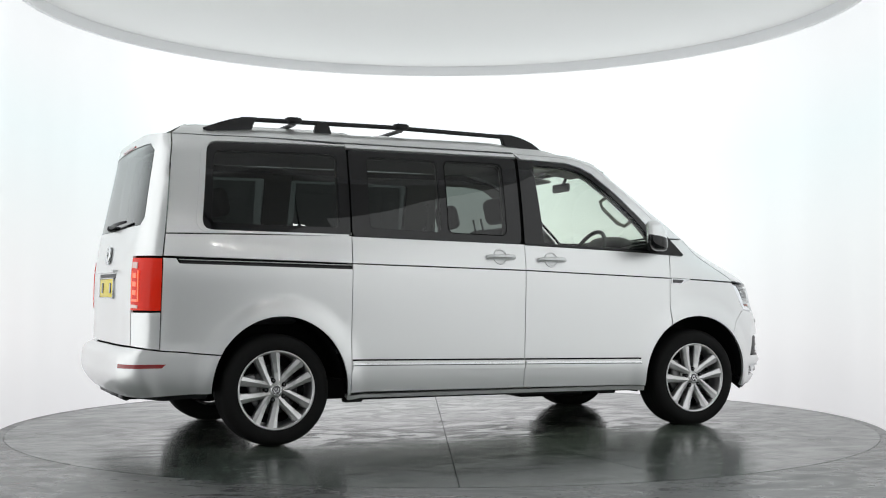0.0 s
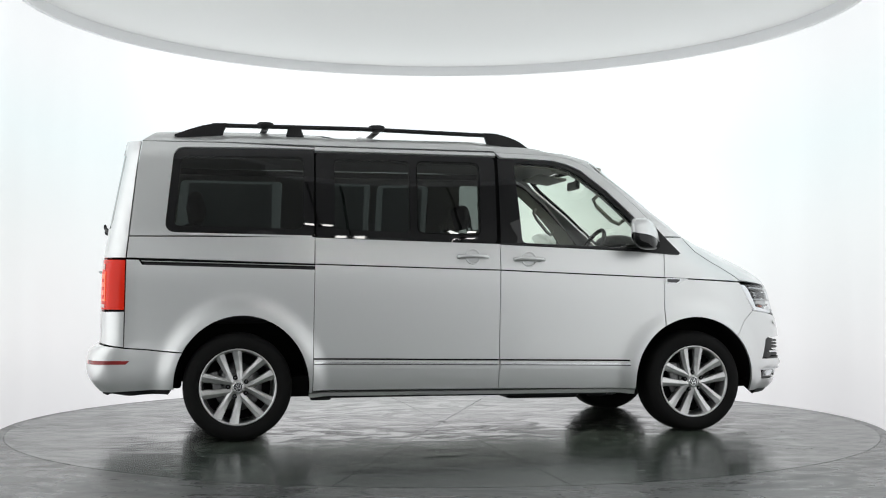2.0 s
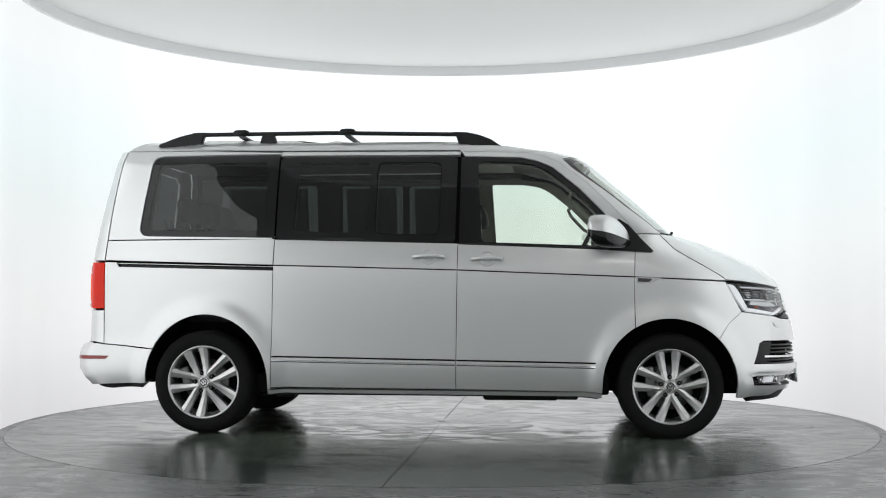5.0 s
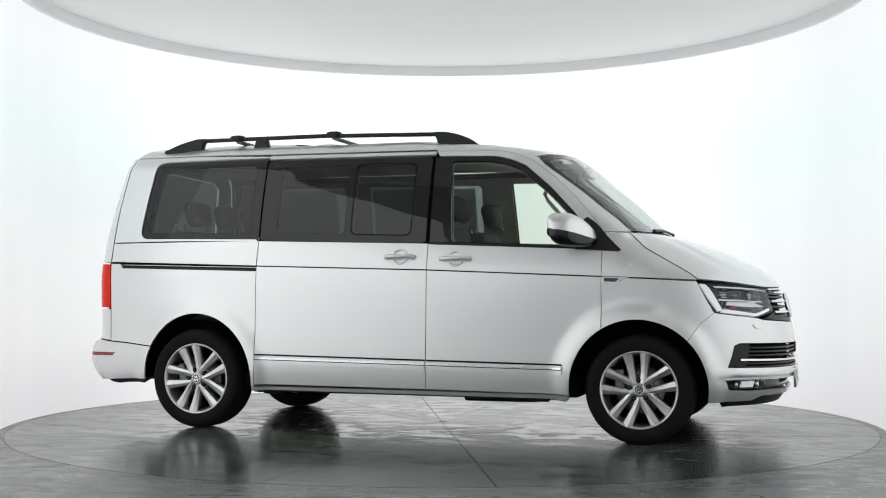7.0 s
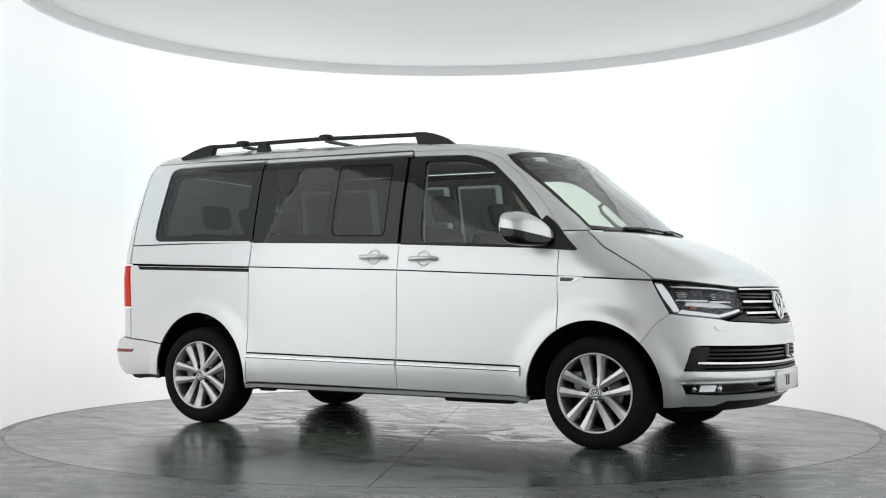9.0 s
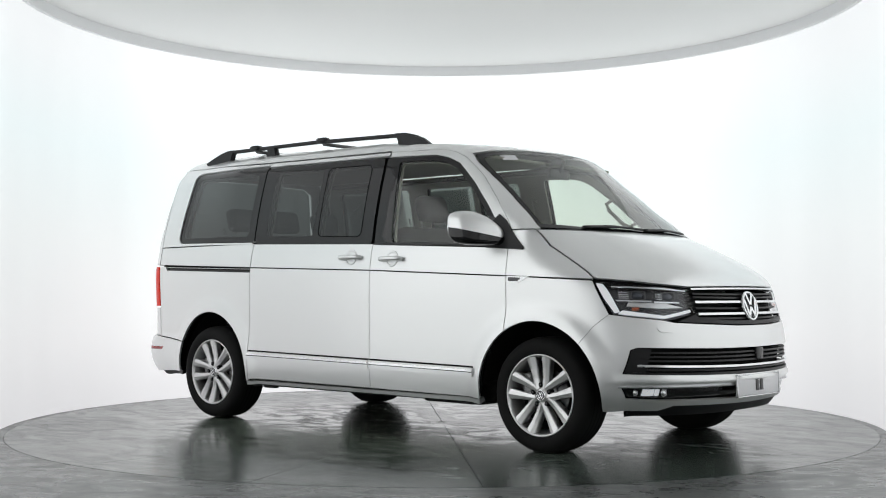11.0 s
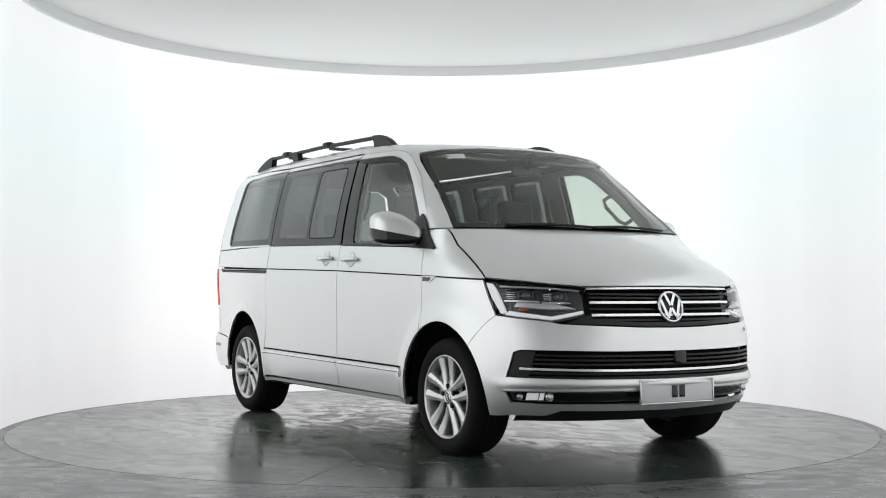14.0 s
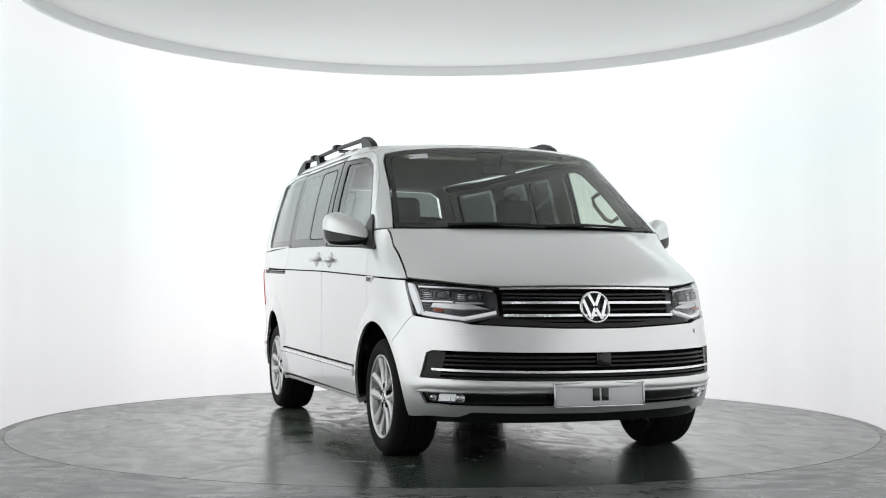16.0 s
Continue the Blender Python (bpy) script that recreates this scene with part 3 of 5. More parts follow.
nose_edge = [skin(q_front(y, 1.954), 1.954) for y in np.linspace(-0.45, 0, 8)]
c = bm.verts.new((-1.2, 0, 1.962))
vs = [bm.verts.new(top_edge[-1])] + [bm.verts.new(p) for p in nose_edge]
for a, b in zip(vs, vs[1:]):
    bm.faces.new((a, b, c)).smooth = True
bmesh.ops.remove_doubles(bm, verts=bm.verts, dist=0.0006)
both(part("roof_half", bm, PAINT, van))

# tailgate
HALF_GATE = s((-2.095, 1.870), (-2.118, 1.70), (-2.163, 1.26), (-2.178, 1.128)) + r((-0.712, 1.130), (-0.718, 0.805), (-0.725, 0.605), (0, 0.605))
GATE = r((-0.45, 1.885)) + HALF_GATE + flip_rear(HALF_GATE[:-1]) + r((0.45, 1.885))
BACK_HALF = r((0, 1.825), (-0.60, 1.812), (-0.672, 1.765), (-0.765, 1.36), (-0.735, 1.315), (0, 1.305))
BACK_WIN = BACK_HALF + flip_rear(BACK_HALF[1:-1])
tailgate = part("tailgate", patch(GATE, holes=[BACK_WIN]), PAINT, van)
part("rear_window", patch(BACK_WIN, inset=0.004, depth=0.006), TINT, tailgate, "dark rear window")
both(part("corner_panel", patch(s((-2.187, 0.584), (-2.184, 0.802)) + r((-0.724, 0.802), (-0.731, 0.605))), PAINT, van))

# bumpers
BUMP_R = s((-1.95, 0.557), (-2.05, 0.568), (-2.187, 0.578)) + r((-0.74, 0.598), (0, 0.598))
BUMP_R = BUMP_R + flip_rear(BUMP_R[:-1])
LOW_R = s((-1.884, 0.33), (-2.1, 0.318), (-2.25, 0.31)) + r((-0.7, 0.305), (0, 0.300))
LOW_R = LOW_R + flip_rear(LOW_R[:-1])
ARC_R = arch(0, 151, 180, 8)
part("rear_bumper", patch(BUMP_R + [("Z", x, z) for _, x, z in ARC_R] + LOW_R[::-1] + ARC_R[::-1]), PAINT, van)

SKIRT = s((-1.90, 0.326), (-1.92, 0.292), (-2.1, 0.280)) + r((-0.7, 0.268), (0, 0.264), (0, 0.296), (-0.7, 0.301)) + s((-2.1, 0.314))
both(part("rear_skirt", patch(SKIRT, inset=0.03, depth=0.12, shrink=0), BLACK, van, "black plastic skirt under the rear bumper"))
LOW_GRILLE = f((0, 0.602), (-0.4, 0.605), (-0.78, 0.613), (-0.828, 0.614), (-0.850, 0.600), (-0.873, 0.468), (-0.6, 0.461), (-0.196, 0.455), (0, 0.454))
LOW_GRILLE = LOW_GRILLE + flip(LOW_GRILLE[1:-1])
FOG = f((0, 0.398), (-0.5, 0.397), (-0.871, 0.397), (-0.845, 0.332), (-0.75, 0.322), (-0.3, 0.318), (0, 0.318))
FOG = FOG + flip(FOG[1:-1])
HALF_FB = f((0, 0.727), (-0.2, 0.729), (-0.49, 0.741), (-0.655, 0.750), (-0.70, 0.762)) + s((1.947, 0.795), (1.868, 0.729)) + arch(1, 44, 0, 14) + \
    s((1.902, 0.27)) + f((-0.80, 0.262), (-0.70, 0.262), (-0.64, 0.290), (0, 0.280))
part("front_bumper", patch(HALF_FB + flip(HALF_FB[1:-1]), holes=[LOW_GRILLE, FOG], step=0.026, shrink=0.001), PAINT, van)
HALF_LIP = f((0, 0.276), (-0.635, 0.286), (-0.70, 0.258), (-0.80, 0.258), (-0.80, 0.222), (0, 0.222))
part("front_lip", patch(HALF_LIP + flip(HALF_LIP[1:-1]), inset=0.012, depth=0.2), BLACK, van, "black plastic lower lip")

# ---- near-black sheets added behind the joints as their gaps' shade, with the window openings ----
REAR_CLEAR = rounded(s((-1.895, 1.330), (-1.105, 1.318), (-1.095, 1.775), (-1.848, 1.773)), 0.04)
PANE_A = rounded(s((-0.905, 1.318), (-0.425, 1.303), (-0.415, 1.765), (-0.895, 1.770)), 0.03)
PANE_B = rounded(s((-0.372, 1.302), (0.035, 1.290), (0.045, 1.760), (-0.362, 1.764)), 0.045)
FRONT_CLEAR = rounded(s((0.318, 1.243), (1.150, 1.213), (1.155, 1.285), (1.060, 1.412), (0.910, 1.565), (0.750, 1.698), (0.655, 1.745), (0.550, 1.764), (0.290, 1.770)), 0.03)
WINDOWS = [REAR_CLEAR, PANE_A, PANE_B, FRONT_CLEAR]
LINER_LOOP = s((-2.10, 0.62), (-2.12, 1.25), (-2.05, 1.855), (0.5, 1.855)) + s((0.72, 1.80), (0.82, 1.752), (1.0, 1.62), (1.15, 1.47), (1.28, 1.32), (1.33, 1.27)) + \
    s((1.33, 0.75)) + arch(1, 113, 180) + s((1.05, 0.30), (-1.05, 0.30)) + arch(0, 0, 150) + s((-1.95, 0.6))
both(part("body_frame", patch(LINER_LOOP, holes=WINDOWS, inset=0.024, depth=0.012, step=0.06), LINER, van))
TRIM_LOOP = s((-2.04, 0.9), (-2.06, 1.25), (-2.0, 1.835), (0.5, 1.835), (0.72, 1.785), (0.82, 1.737), (1.0, 1.605), (1.15, 1.455), (1.28, 1.31), (1.33, 1.26), (1.33, 0.9))
both(part("cabin_side_trim", patch(TRIM_LOOP, holes=WINDOWS, inset=0.05, depth=0.012, step=0.06), TRIM_IN, van, "light grey cabin side lining"))
NOSE_BACK = s((1.70, 0.99)) + f((-0.80, 0.96), (0, 0.955), (0.80, 0.96)) + [("S", 1.70, 0.99), ("S", 1.93, 0.70), ("S", 1.93, 0.30)] + f((0.8, 0.26), (0, 0.26), (-0.8, 0.26)) + s((1.93, 0.30), (1.93, 0.70))
part("front_carrier", patch(NOSE_BACK, inset=0.09, depth=0, step=0.06), LINER, van)
part("bonnet_underside", patch([p for p in s((1.36, 1.28), (1.36, 1.05), (1.80, 0.96))] + f((-0.8, 0.94), (0.8, 0.94)) + [("S", 1.80, 0.96), ("S", 1.36, 1.05), ("S", 1.36, 1.28)], inset=0.03, depth=0, step=0.06), LINER, van)
TAIL_BACK = s((-2.02, 1.27), (-2.02, 0.4)) + r((-0.7, 0.38), (0.7, 0.38)) + [("Z", -2.02, 0.4), ("Z", -2.02, 1.27)] + r((0.7, 1.28), (-0.7, 1.28))
part("tail_carrier", patch(TAIL_BACK, inset=0.05, depth=0, step=0.06), LINER, van)

# ---- glass ----
def offset_loop(points, d):
    """Moves a side outline outwards by d, about its middle."""
    cx = (min(p[1] for p in points) + max(p[1] for p in points)) / 2
    cz = (min(p[2] for p in points) + max(p[2] for p in points)) / 2
    hx = max(p[1] for p in points) - cx
    hz = max(p[2] for p in points) - cz
    return [(k, cx + (x - cx) * (hx + d) / hx, cz + (z - cz) * (hz + d) / hz) for k, x, z in points]


w = part("rear_side_window", patch(REAR_WIN, holes=[REAR_CLEAR], inset=0.005, depth=0.006, shrink=0.002), GLOSS_BLACK, van, "black bordered privacy window")
part("pane", patch(REAR_CLEAR, inset=0.005, depth=0.004, shrink=-0.001), TINT, w)
both(w)
w = part("sliding_door_window", patch(SLIDE_WIN, holes=[PANE_A, PANE_B], inset=0.005, depth=0.006, shrink=0.002), GLOSS_BLACK, van, "black bordered privacy window with a sliding pane")
part("pane", patch(PANE_A, inset=0.005, depth=0.004, shrink=-0.001), TINT, w)
part("sliding_pane", patch(PANE_B, inset=0.005, depth=0.004, shrink=-0.001), TINT, w)
part("pane_seal", patch(offset_loop(PANE_B, 0.007), holes=[offset_loop(PANE_B, 0.002)], inset=0.003, depth=0.004, shrink=0), LINER, w)
both(w)
FRAME = WIN_TOP + s((1.27, 1.196), (0.7, 1.213), (0.172, 1.234), (0.174, 1.80))
FRAME = s((0.176, 1.803)) + WIN_TOP[1:] + s((1.27, 1.196), (0.7, 1.213), (0.168, 1.234))
w = part("front_door_window", patch(FRAME, holes=[FRONT_CLEAR], inset=0.006, depth=0.01, shrink=0.002), GLOSS_BLACK, van, "black framed clear side window")
part("pane", patch(FRONT_CLEAR, inset=0.012, depth=0.004, shrink=-0.004), CLEAR, w)
both(w)
HALF_CLEAR = f((0, 1.812), (-0.35, 1.806), (-0.60, 1.790), (-0.690, 1.768), (-0.705, 1.73), (-0.752, 1.50), (-0.805, 1.328), (-0.5, 1.316), (0, 1.316))
SCREEN_CLEAR = HALF_CLEAR + flip(HALF_CLEAR[1:-1])
w = part("windscreen", patch(WINDSCREEN, holes=[SCREEN_CLEAR], inset=0.005, depth=0.008), GLOSS_BLACK, van, "clear windscreen with a black border")
part("pane", patch(SCREEN_CLEAR, inset=0.005, depth=0.004, shrink=-0.001), CLEAR, w)
part("label_sticker", patch(f((-0.60, 1.752), (-0.49, 1.758), (-0.485, 1.790), (-0.59, 1.783)), inset=0.003, depth=0.001, shrink=0), PLATE_W, w, "small pale paper sticker")
bm = bmesh.new()
panel(bm, f((-0.76, 1.297), (-0.76, 1.287), (0.76, 1.287), (0.76, 1.297)), inset=0.004, depth=0.02)
part("cowl", bm, BLACK, van)
for y0, y1 in ((-0.55, 0.10), (0.05, 0.66)):
    bm = bmesh.new()
    tube(bm, [on("f", y0 + (y1 - y0) * t, 1.304 + 0.012 * math.sin(math.pi * t), -0.006) for t in np.linspace(0, 1, 12)], [0.011] * 6 + [0.008] * 6, 6)
    part("wiper", bm, BLACK, van)
bm = bmesh.new()
panel(bm, s((1.125, 1.335), (1.185, 1.385), (1.245, 1.345), (1.315, 1.265), (1.40, 1.176), (1.385, 1.165), (1.12, 1.182)), inset=-0.012, depth=0.03)
both(part("mirror_base", bm, BLACK, van))
both(part("belt_trim", patch(s((gap_b(1.23) + 0.01, 1.226), (1.14, 1.192), (1.14, 1.203), (gap_b(1.24) + 0.01, 1.238)), inset=-0.006, depth=0.015, shrink=0.001), BLACK, van))


# ---- mirrors, handles, mouldings ----
def blob(bm, c, size, power=3.0, n=20, m=14, lean=0.0, shear=0.0):
    """A rounded block."""
    def e(v):
        return math.copysign(abs(v) ** (2 / power), v)
    rows = []
    for j in range(m + 1):
        ph = -math.pi / 2 + math.pi * j / m
        rows.append([bm.verts.new((c[0] + size[0] * e(math.cos(ph)) * e(math.cos(2 * math.pi * i / n)) + lean * size[2] * math.sin(ph) + shear * size[1] * e(math.cos(ph)) * e(math.sin(2 * math.pi * i / n)),
                                   c[1] + size[1] * e(math.cos(ph)) * e(math.sin(2 * math.pi * i / n)), c[2] + size[2] * e(math.sin(ph)))) for i in range(n)])
    for a, b in zip(rows, rows[1:]):
        for i in range(n):
            fc = bm.faces.new((a[i], a[(i + 1) % n], b[(i + 1) % n], b[i]))
            fc.smooth = True
    bmesh.ops.remove_doubles(bm, verts=bm.verts, dist=0.0005)
    return bm


def slope_inboard(bm):
    """Draws the top of the housing down towards the door."""
    for v in bm.verts:
        t = max(0.0, min(1.0, (v.co.y + 1.10) / 0.18))
        if v.co.z > 1.262:
            v.co.z = 1.262 + (v.co.z - 1.262) * (1 - 0.80 * t * t)


bm = blob(bmesh.new(), (1.118, -1.042, 1.300), (0.080, 0.120, 0.102), 3.4, 32, 24, lean=-0.28, shear=0.62)
slope_inboard(bm)
bmesh.ops.bisect_plane(bm, geom=bm.verts[:] + bm.edges[:] + bm.faces[:], plane_co=(1.115, -1.05, 1.272), plane_no=(0.16, 0.12, 1), clear_inner=True)
mirror = part("door_mirror", bm, PAINT, van, "silver mirror housing with a black base")
bm = blob(bmesh.new(), (1.120, -1.040, 1.296), (0.082, 0.122, 0.100), 3.4, 32, 24, lean=-0.28, shear=0.62)
slope_inboard(bm)
bmesh.ops.bisect_plane(bm, geom=bm.verts[:] + bm.edges[:] + bm.faces[:], plane_co=(1.115, -1.05, 1.274), plane_no=(0.16, 0.12, 1), clear_outer=True)
tube(bm, [(1.14, -1.04, 1.238), (1.19, -0.98, 1.232), (1.235, -0.92, 1.228)], 0.034, 10)
part("mirror_base_shell", bm, GLOSS_BLACK, mirror)
bm = blob(bmesh.new(), (1.034, -1.056, 1.308), (0.006, 0.085, 0.060), 3.5, 20, 8, shear=0.62)
slope_inboard(bm)
part("mirror_glass", bm, material("mirror_silver", (0.9, 0.9, 0.9), 0.02, 1.0), mirror)
both(mirror)


def handle(cx, cz):
    bm = bmesh.new()
    c = on("s", cx, cz)
    lathe(bm, [(0.001, -0.005), (0.02, -0.0052), (0.034, -0.0035), (0.044, 0.0045), (0.049, 0.006), (0.052, 0.004), (0.053, -0.006)], 32)
    bmesh.ops.scale(bm, vec=(1, -1, 1), verts=bm.verts)
    bmesh.ops.reverse_faces(bm, faces=bm.faces)
    tilt = Matrix.Rotation(radians(-8), 3, "X")
    bmesh.ops.rotate(bm, cent=(0, 0, 0), matrix=tilt, verts=bm.verts)
    bmesh.ops.translate(bm, vec=c, verts=bm.verts)
    h = part("door_handle", bm, PAINT, van)
    bm = bmesh.new()
    pts = [on("s", cx + dx, cz - 0.004, -d) for dx, d in ((-0.1, 0.004), (-0.085, 0.022), (-0.05, 0.032), (0, 0.035), (0.05, 0.034), (0.085, 0.024), (0.1, 0.004))]
    tube(bm, pts, [0.012, 0.015, 0.014, 0.014, 0.014, 0.015, 0.012], 10, up=Vector((0, -1, 0)))
    part("grip", bm, PAINT, h)
    both(h)


handle(-0.022, 1.148)
handle(0.352, 1.133)


def strip(name, x0, x1, top0, top1, h, out, mat, parent=van, label=""):
    zt = lambda x: top0 + (top1 - top0) * (x + 1.04) / 2.06
    return part(name, patch(s((x0, zt(x0) - h), (x1, zt(x1) - h), (x1, zt(x1)), (x0, zt(x0))), inset=-out, depth=out + 0.004, shrink=0.0), mat, parent, label)


for x0, x1 in ((gap_c(0.5) + 0.004, gap_b(0.5) - 0.004), (gap_b(0.5) + 0.004, 1.035)):
    m = strip("side_moulding", x0, x1, 0.500, 0.468, 0.052, 0.013, PAINT)
    strip("chrome_strip", x0 + 0.003, x1 - 0.004, 0.488, 0.456, 0.011, 0.017, CHROME, m, "bright chrome strip")
    # thin raised dark strips stand in for shade below and above the chrome
    strip("lower_groove", x0 + 0.003, x1 - 0.004, 0.4768, 0.4448, 0.005, 0.015, BLACK, m)
    strip("shadow_groove", x0, x1, 0.511, 0.478, 0.010, 0.0015, LINER, m)
    both(m)
both(part("sill", patch(s((-1.066, 0.272), (1.07, 0.260), (1.07, 0.286), (-1.066, 0.294)), inset=0.004, depth=0.05, shrink=0.0), PAINT, van))
both(part("sill_skirt", patch(s((-1.04, 0.246), (1.05, 0.238), (1.05, 0.262), (-1.04, 0.274)), inset=0.035, depth=0.05, shrink=0.0), BLACK, van))
# small lamp badge on the fender
b = part("side_repeater", patch(rounded(s((1.290, 0.976), (1.37, 0.974), (1.405, 0.988), (1.45, 1.010), (1.290, 1.016)), 0.008), inset=-0.004, depth=0.008, shrink=0), SATIN, van, "small chrome fender badge")
part("badge_inlay", patch(s((1.300, 0.985), (1.365, 0.983), (1.385, 0.996), (1.385, 1.004), (1.300, 1.008)), inset=-0.006, depth=0.004, shrink=0), POCKET, b)
both(b)


# ---- roof rails ----
def rail():
    y = -0.660
    bm = bmesh.new()
    base = lambda x: 1.912 + 0.02 * math.sin((x + 1.86) / 2.29 * math.pi) - (0.012 if x > 0.3 else 0)
    top = lambda x: np.interp(x, [-1.63, -0.7, 0.16], [1.992, 1.994, 1.974])
    tube(bm, [(x, y, top(x) - 0.008) for x in np.linspace(-1.66, 0.2, 24)], 0.019, 10, flat=0.75)
    rl = part("roof_rail", bm, BLACK, van, "black roof rail on three feet")
    for pts in (((-1.90, base(-1.9) + 0.005), (-1.80, 1.955), (-1.72, 1.980), (-1.63, 1.998), (-1.56, 1.998), (-1.585, 1.95), (-1.60, base(-1.6) - 0.02), (-1.88, base(-1.88) - 0.02)),
                ((0.43, 1.885), (0.36, 1.932), (0.28, 1.962), (0.20, 1.980), (0.11, 1.982), (0.135, 1.94), (0.15, base(0.15) - 0.03), (0.42, 1.865)),
                ((-1.20, base(-1.2) - 0.03), (-1.175, 1.99), (-1.10, 1.99), (-1.07, base(-1.07) - 0.03))):
        bm = bmesh.new()
        prism(bm, [(x, y - 0.02, z) for x, z in pts], (0, 0.042, 0))
        bmesh.ops.bevel(bm, geom=bm.edges[:], offset=0.006, segments=2, affect="EDGES")
        part("foot", bm, BLACK, rl)
    return rl


both(rail())
for x in (-1.325, -0.60):
    bm = bmesh.new()
    tube(bm, [(x, yy, 1.968) for yy in np.linspace(-0.645, 0.645, 6)], 0.022, 10, flat=0.55)
    bar = part("crossbar", bm, STEEL, van, "grey aluminium roof crossbar")
    for sy in (-1, 1):
        bm = blob(bmesh.new(), (x, sy * 0.660, 1.992), (0.055, 0.035, 0.022), 3.0, 16, 8)
        part("clamp", bm, BLACK, bar)


# ---- front ----
HL = s((1.856, 0.978)) + f((-0.81, 0.974), (-0.66, 0.953), (-0.520, 0.940), (-0.512, 0.806), (-0.60, 0.785), (-0.69, 0.768)) + s((1.962, 0.797), (1.903, 0.885))
hl = part("headlight", patch(HL, inset=0.05, depth=0.0), LAMP_DARK, van, "clear lensed headlight with chrome inner strips")
bm = bmesh.new()
panel(bm, s((1.864, 0.973)) + f((-0.880, 0.968)) + f((-0.868, 0.89)) + s((1.998, 0.812), (1.972, 0.806), (1.914, 0.885)), inset=0.007, depth=0.02, shrink=0)
part("daylight_strip", bm, LAMP_WHITE, hl, "white daytime light strip")
bm = bmesh.new()
panel(bm, s((2.01, 0.822), (1.99, 0.802)) + f((-0.69, 0.778), (-0.53, 0.812), (-0.53, 0.826), (-0.69, 0.793)), inset=0.015, depth=0.02, shrink=0)
part("lower_strip", bm, LAMP_WHITE, hl)
bm = bmesh.new()
panel(bm, f((-0.83, 0.846), (-0.70, 0.835), (-0.56, 0.838), (-0.66, 0.862), (-0.82, 0.868)), inset=0.03, depth=0.02, shrink=0)
part("reflector", bm, ALLOY, hl)
bm = bmesh.new()
panel(bm, f((-0.86, 0.957), (-0.66, 0.945), (-0.54, 0.930), (-0.54, 0.922), (-0.66, 0.936), (-0.86, 0.948)), inset=0.006, depth=0.02, shrink=0)
part("upper_strip", bm, SATIN, hl)
LENS = material("lens_glass", (0.10, 0.11, 0.13), 0.03, 0.3)
for y, z in ((-0.780, 0.905), (-0.640, 0.897)):
    p = on("f", y, z, 0.038)
    nrm = (on("f", y, z) - p).normalized()
    turn = nrm.to_track_quat("Y", "Z").to_matrix()
    bm = lathe(bmesh.new(), [(0.040, 0.0), (0.040, 0.018), (0.034, 0.022), (0.030, 0.012)], 24)
    for v in bm.verts:
        k = max(abs(v.co.x), abs(v.co.z)) + 1e-6
        v.co.x, v.co.z = v.co.x * (0.5 + 0.5 * math.hypot(v.co.x, v.co.z) / k), v.co.z * (0.5 + 0.5 * math.hypot(v.co.x, v.co.z) / k)
    bmesh.ops.scale(bm, vec=(1.15, 1, 0.66), verts=bm.verts)
    bmesh.ops.rotate(bm, cent=(0, 0, 0), matrix=turn, verts=bm.verts)
    bmesh.ops.translate(bm, vec=p, verts=bm.verts)
    part("projector_bezel", bm, POCKET, hl)
    bm = lathe(bmesh.new(), [(0.032, 0.006), (0.024, 0.016), (0.012, 0.021), (0.0005, 0.022)], 20)
    bmesh.ops.scale(bm, vec=(1.1, 1, 0.75), verts=bm.verts)
    bmesh.ops.rotate(bm, cent=(0, 0, 0), matrix=turn, verts=bm.verts)
    bmesh.ops.translate(bm, vec=p, verts=bm.verts)
    part("projector_lens", bm, LENS, hl)
    for dz in (-0.016, -0.006, 0.004, 0.014):
        q = [on("f", y + dy, z + dz, 0.016) for dy in (-0.068, -0.052, -0.036)]
        part("louver", tube(bmesh.new(), q, 0.0036, 6, flat=0.7), CHROME, hl)
    part("lens_shelf", patch(f((y - 0.078, z - 0.034), (y + 0.052, z - 0.038), (y + 0.052, z - 0.030), (y - 0.078, z - 0.026)), inset=0.014, depth=0.02, shrink=0), SATIN, hl)
p = on("f", -0.80, 0.832, 0.03)
bm = box(bmesh.new(), p.x, p.y, p.z, 0.02, 0.05, 0.016, 0.004)
part("indicator", bm, material("amber_lens", (0.50, 0.10, 0.03), 0.3), hl)
part("cover", patch(HL, inset=0.001, depth=0.004), COVER, hl, "clear lamp cover")
both(hl)

GRILLE = f((0, 0.948), (-0.25, 0.947), (-0.508, 0.942), (-0.505, 0.806), (-0.64, 0.757), (-0.49, 0.747), (-0.2, 0.735), (0, 0.732))
GRILLE = GRILLE + flip(GRILLE[1:-1])
grille = part("grille", patch(GRILLE, inset=0.055, depth=0), LINER, van, "black radiator grille with chrome bars")


def bar_front(name, y0, y1, z0, z1, zend, inset, depth, mat, parent, label="", h=None):
    n = 8
    ys = [y0 + (y1 - y0) * k / n for k in range(n + 1)]
    e = max(abs(y0), abs(y1))
    lift = lambda y: zend * (y / e) ** 2
    lo = f(*[(y, z0 + lift(y)) for y in ys])
    hi = f(*[(y, z1 + lift(y)) for y in reversed(ys)])
    return part(name, patch(lo + hi, inset=inset, depth=depth, shrink=0, step=0.03), mat, parent, label)


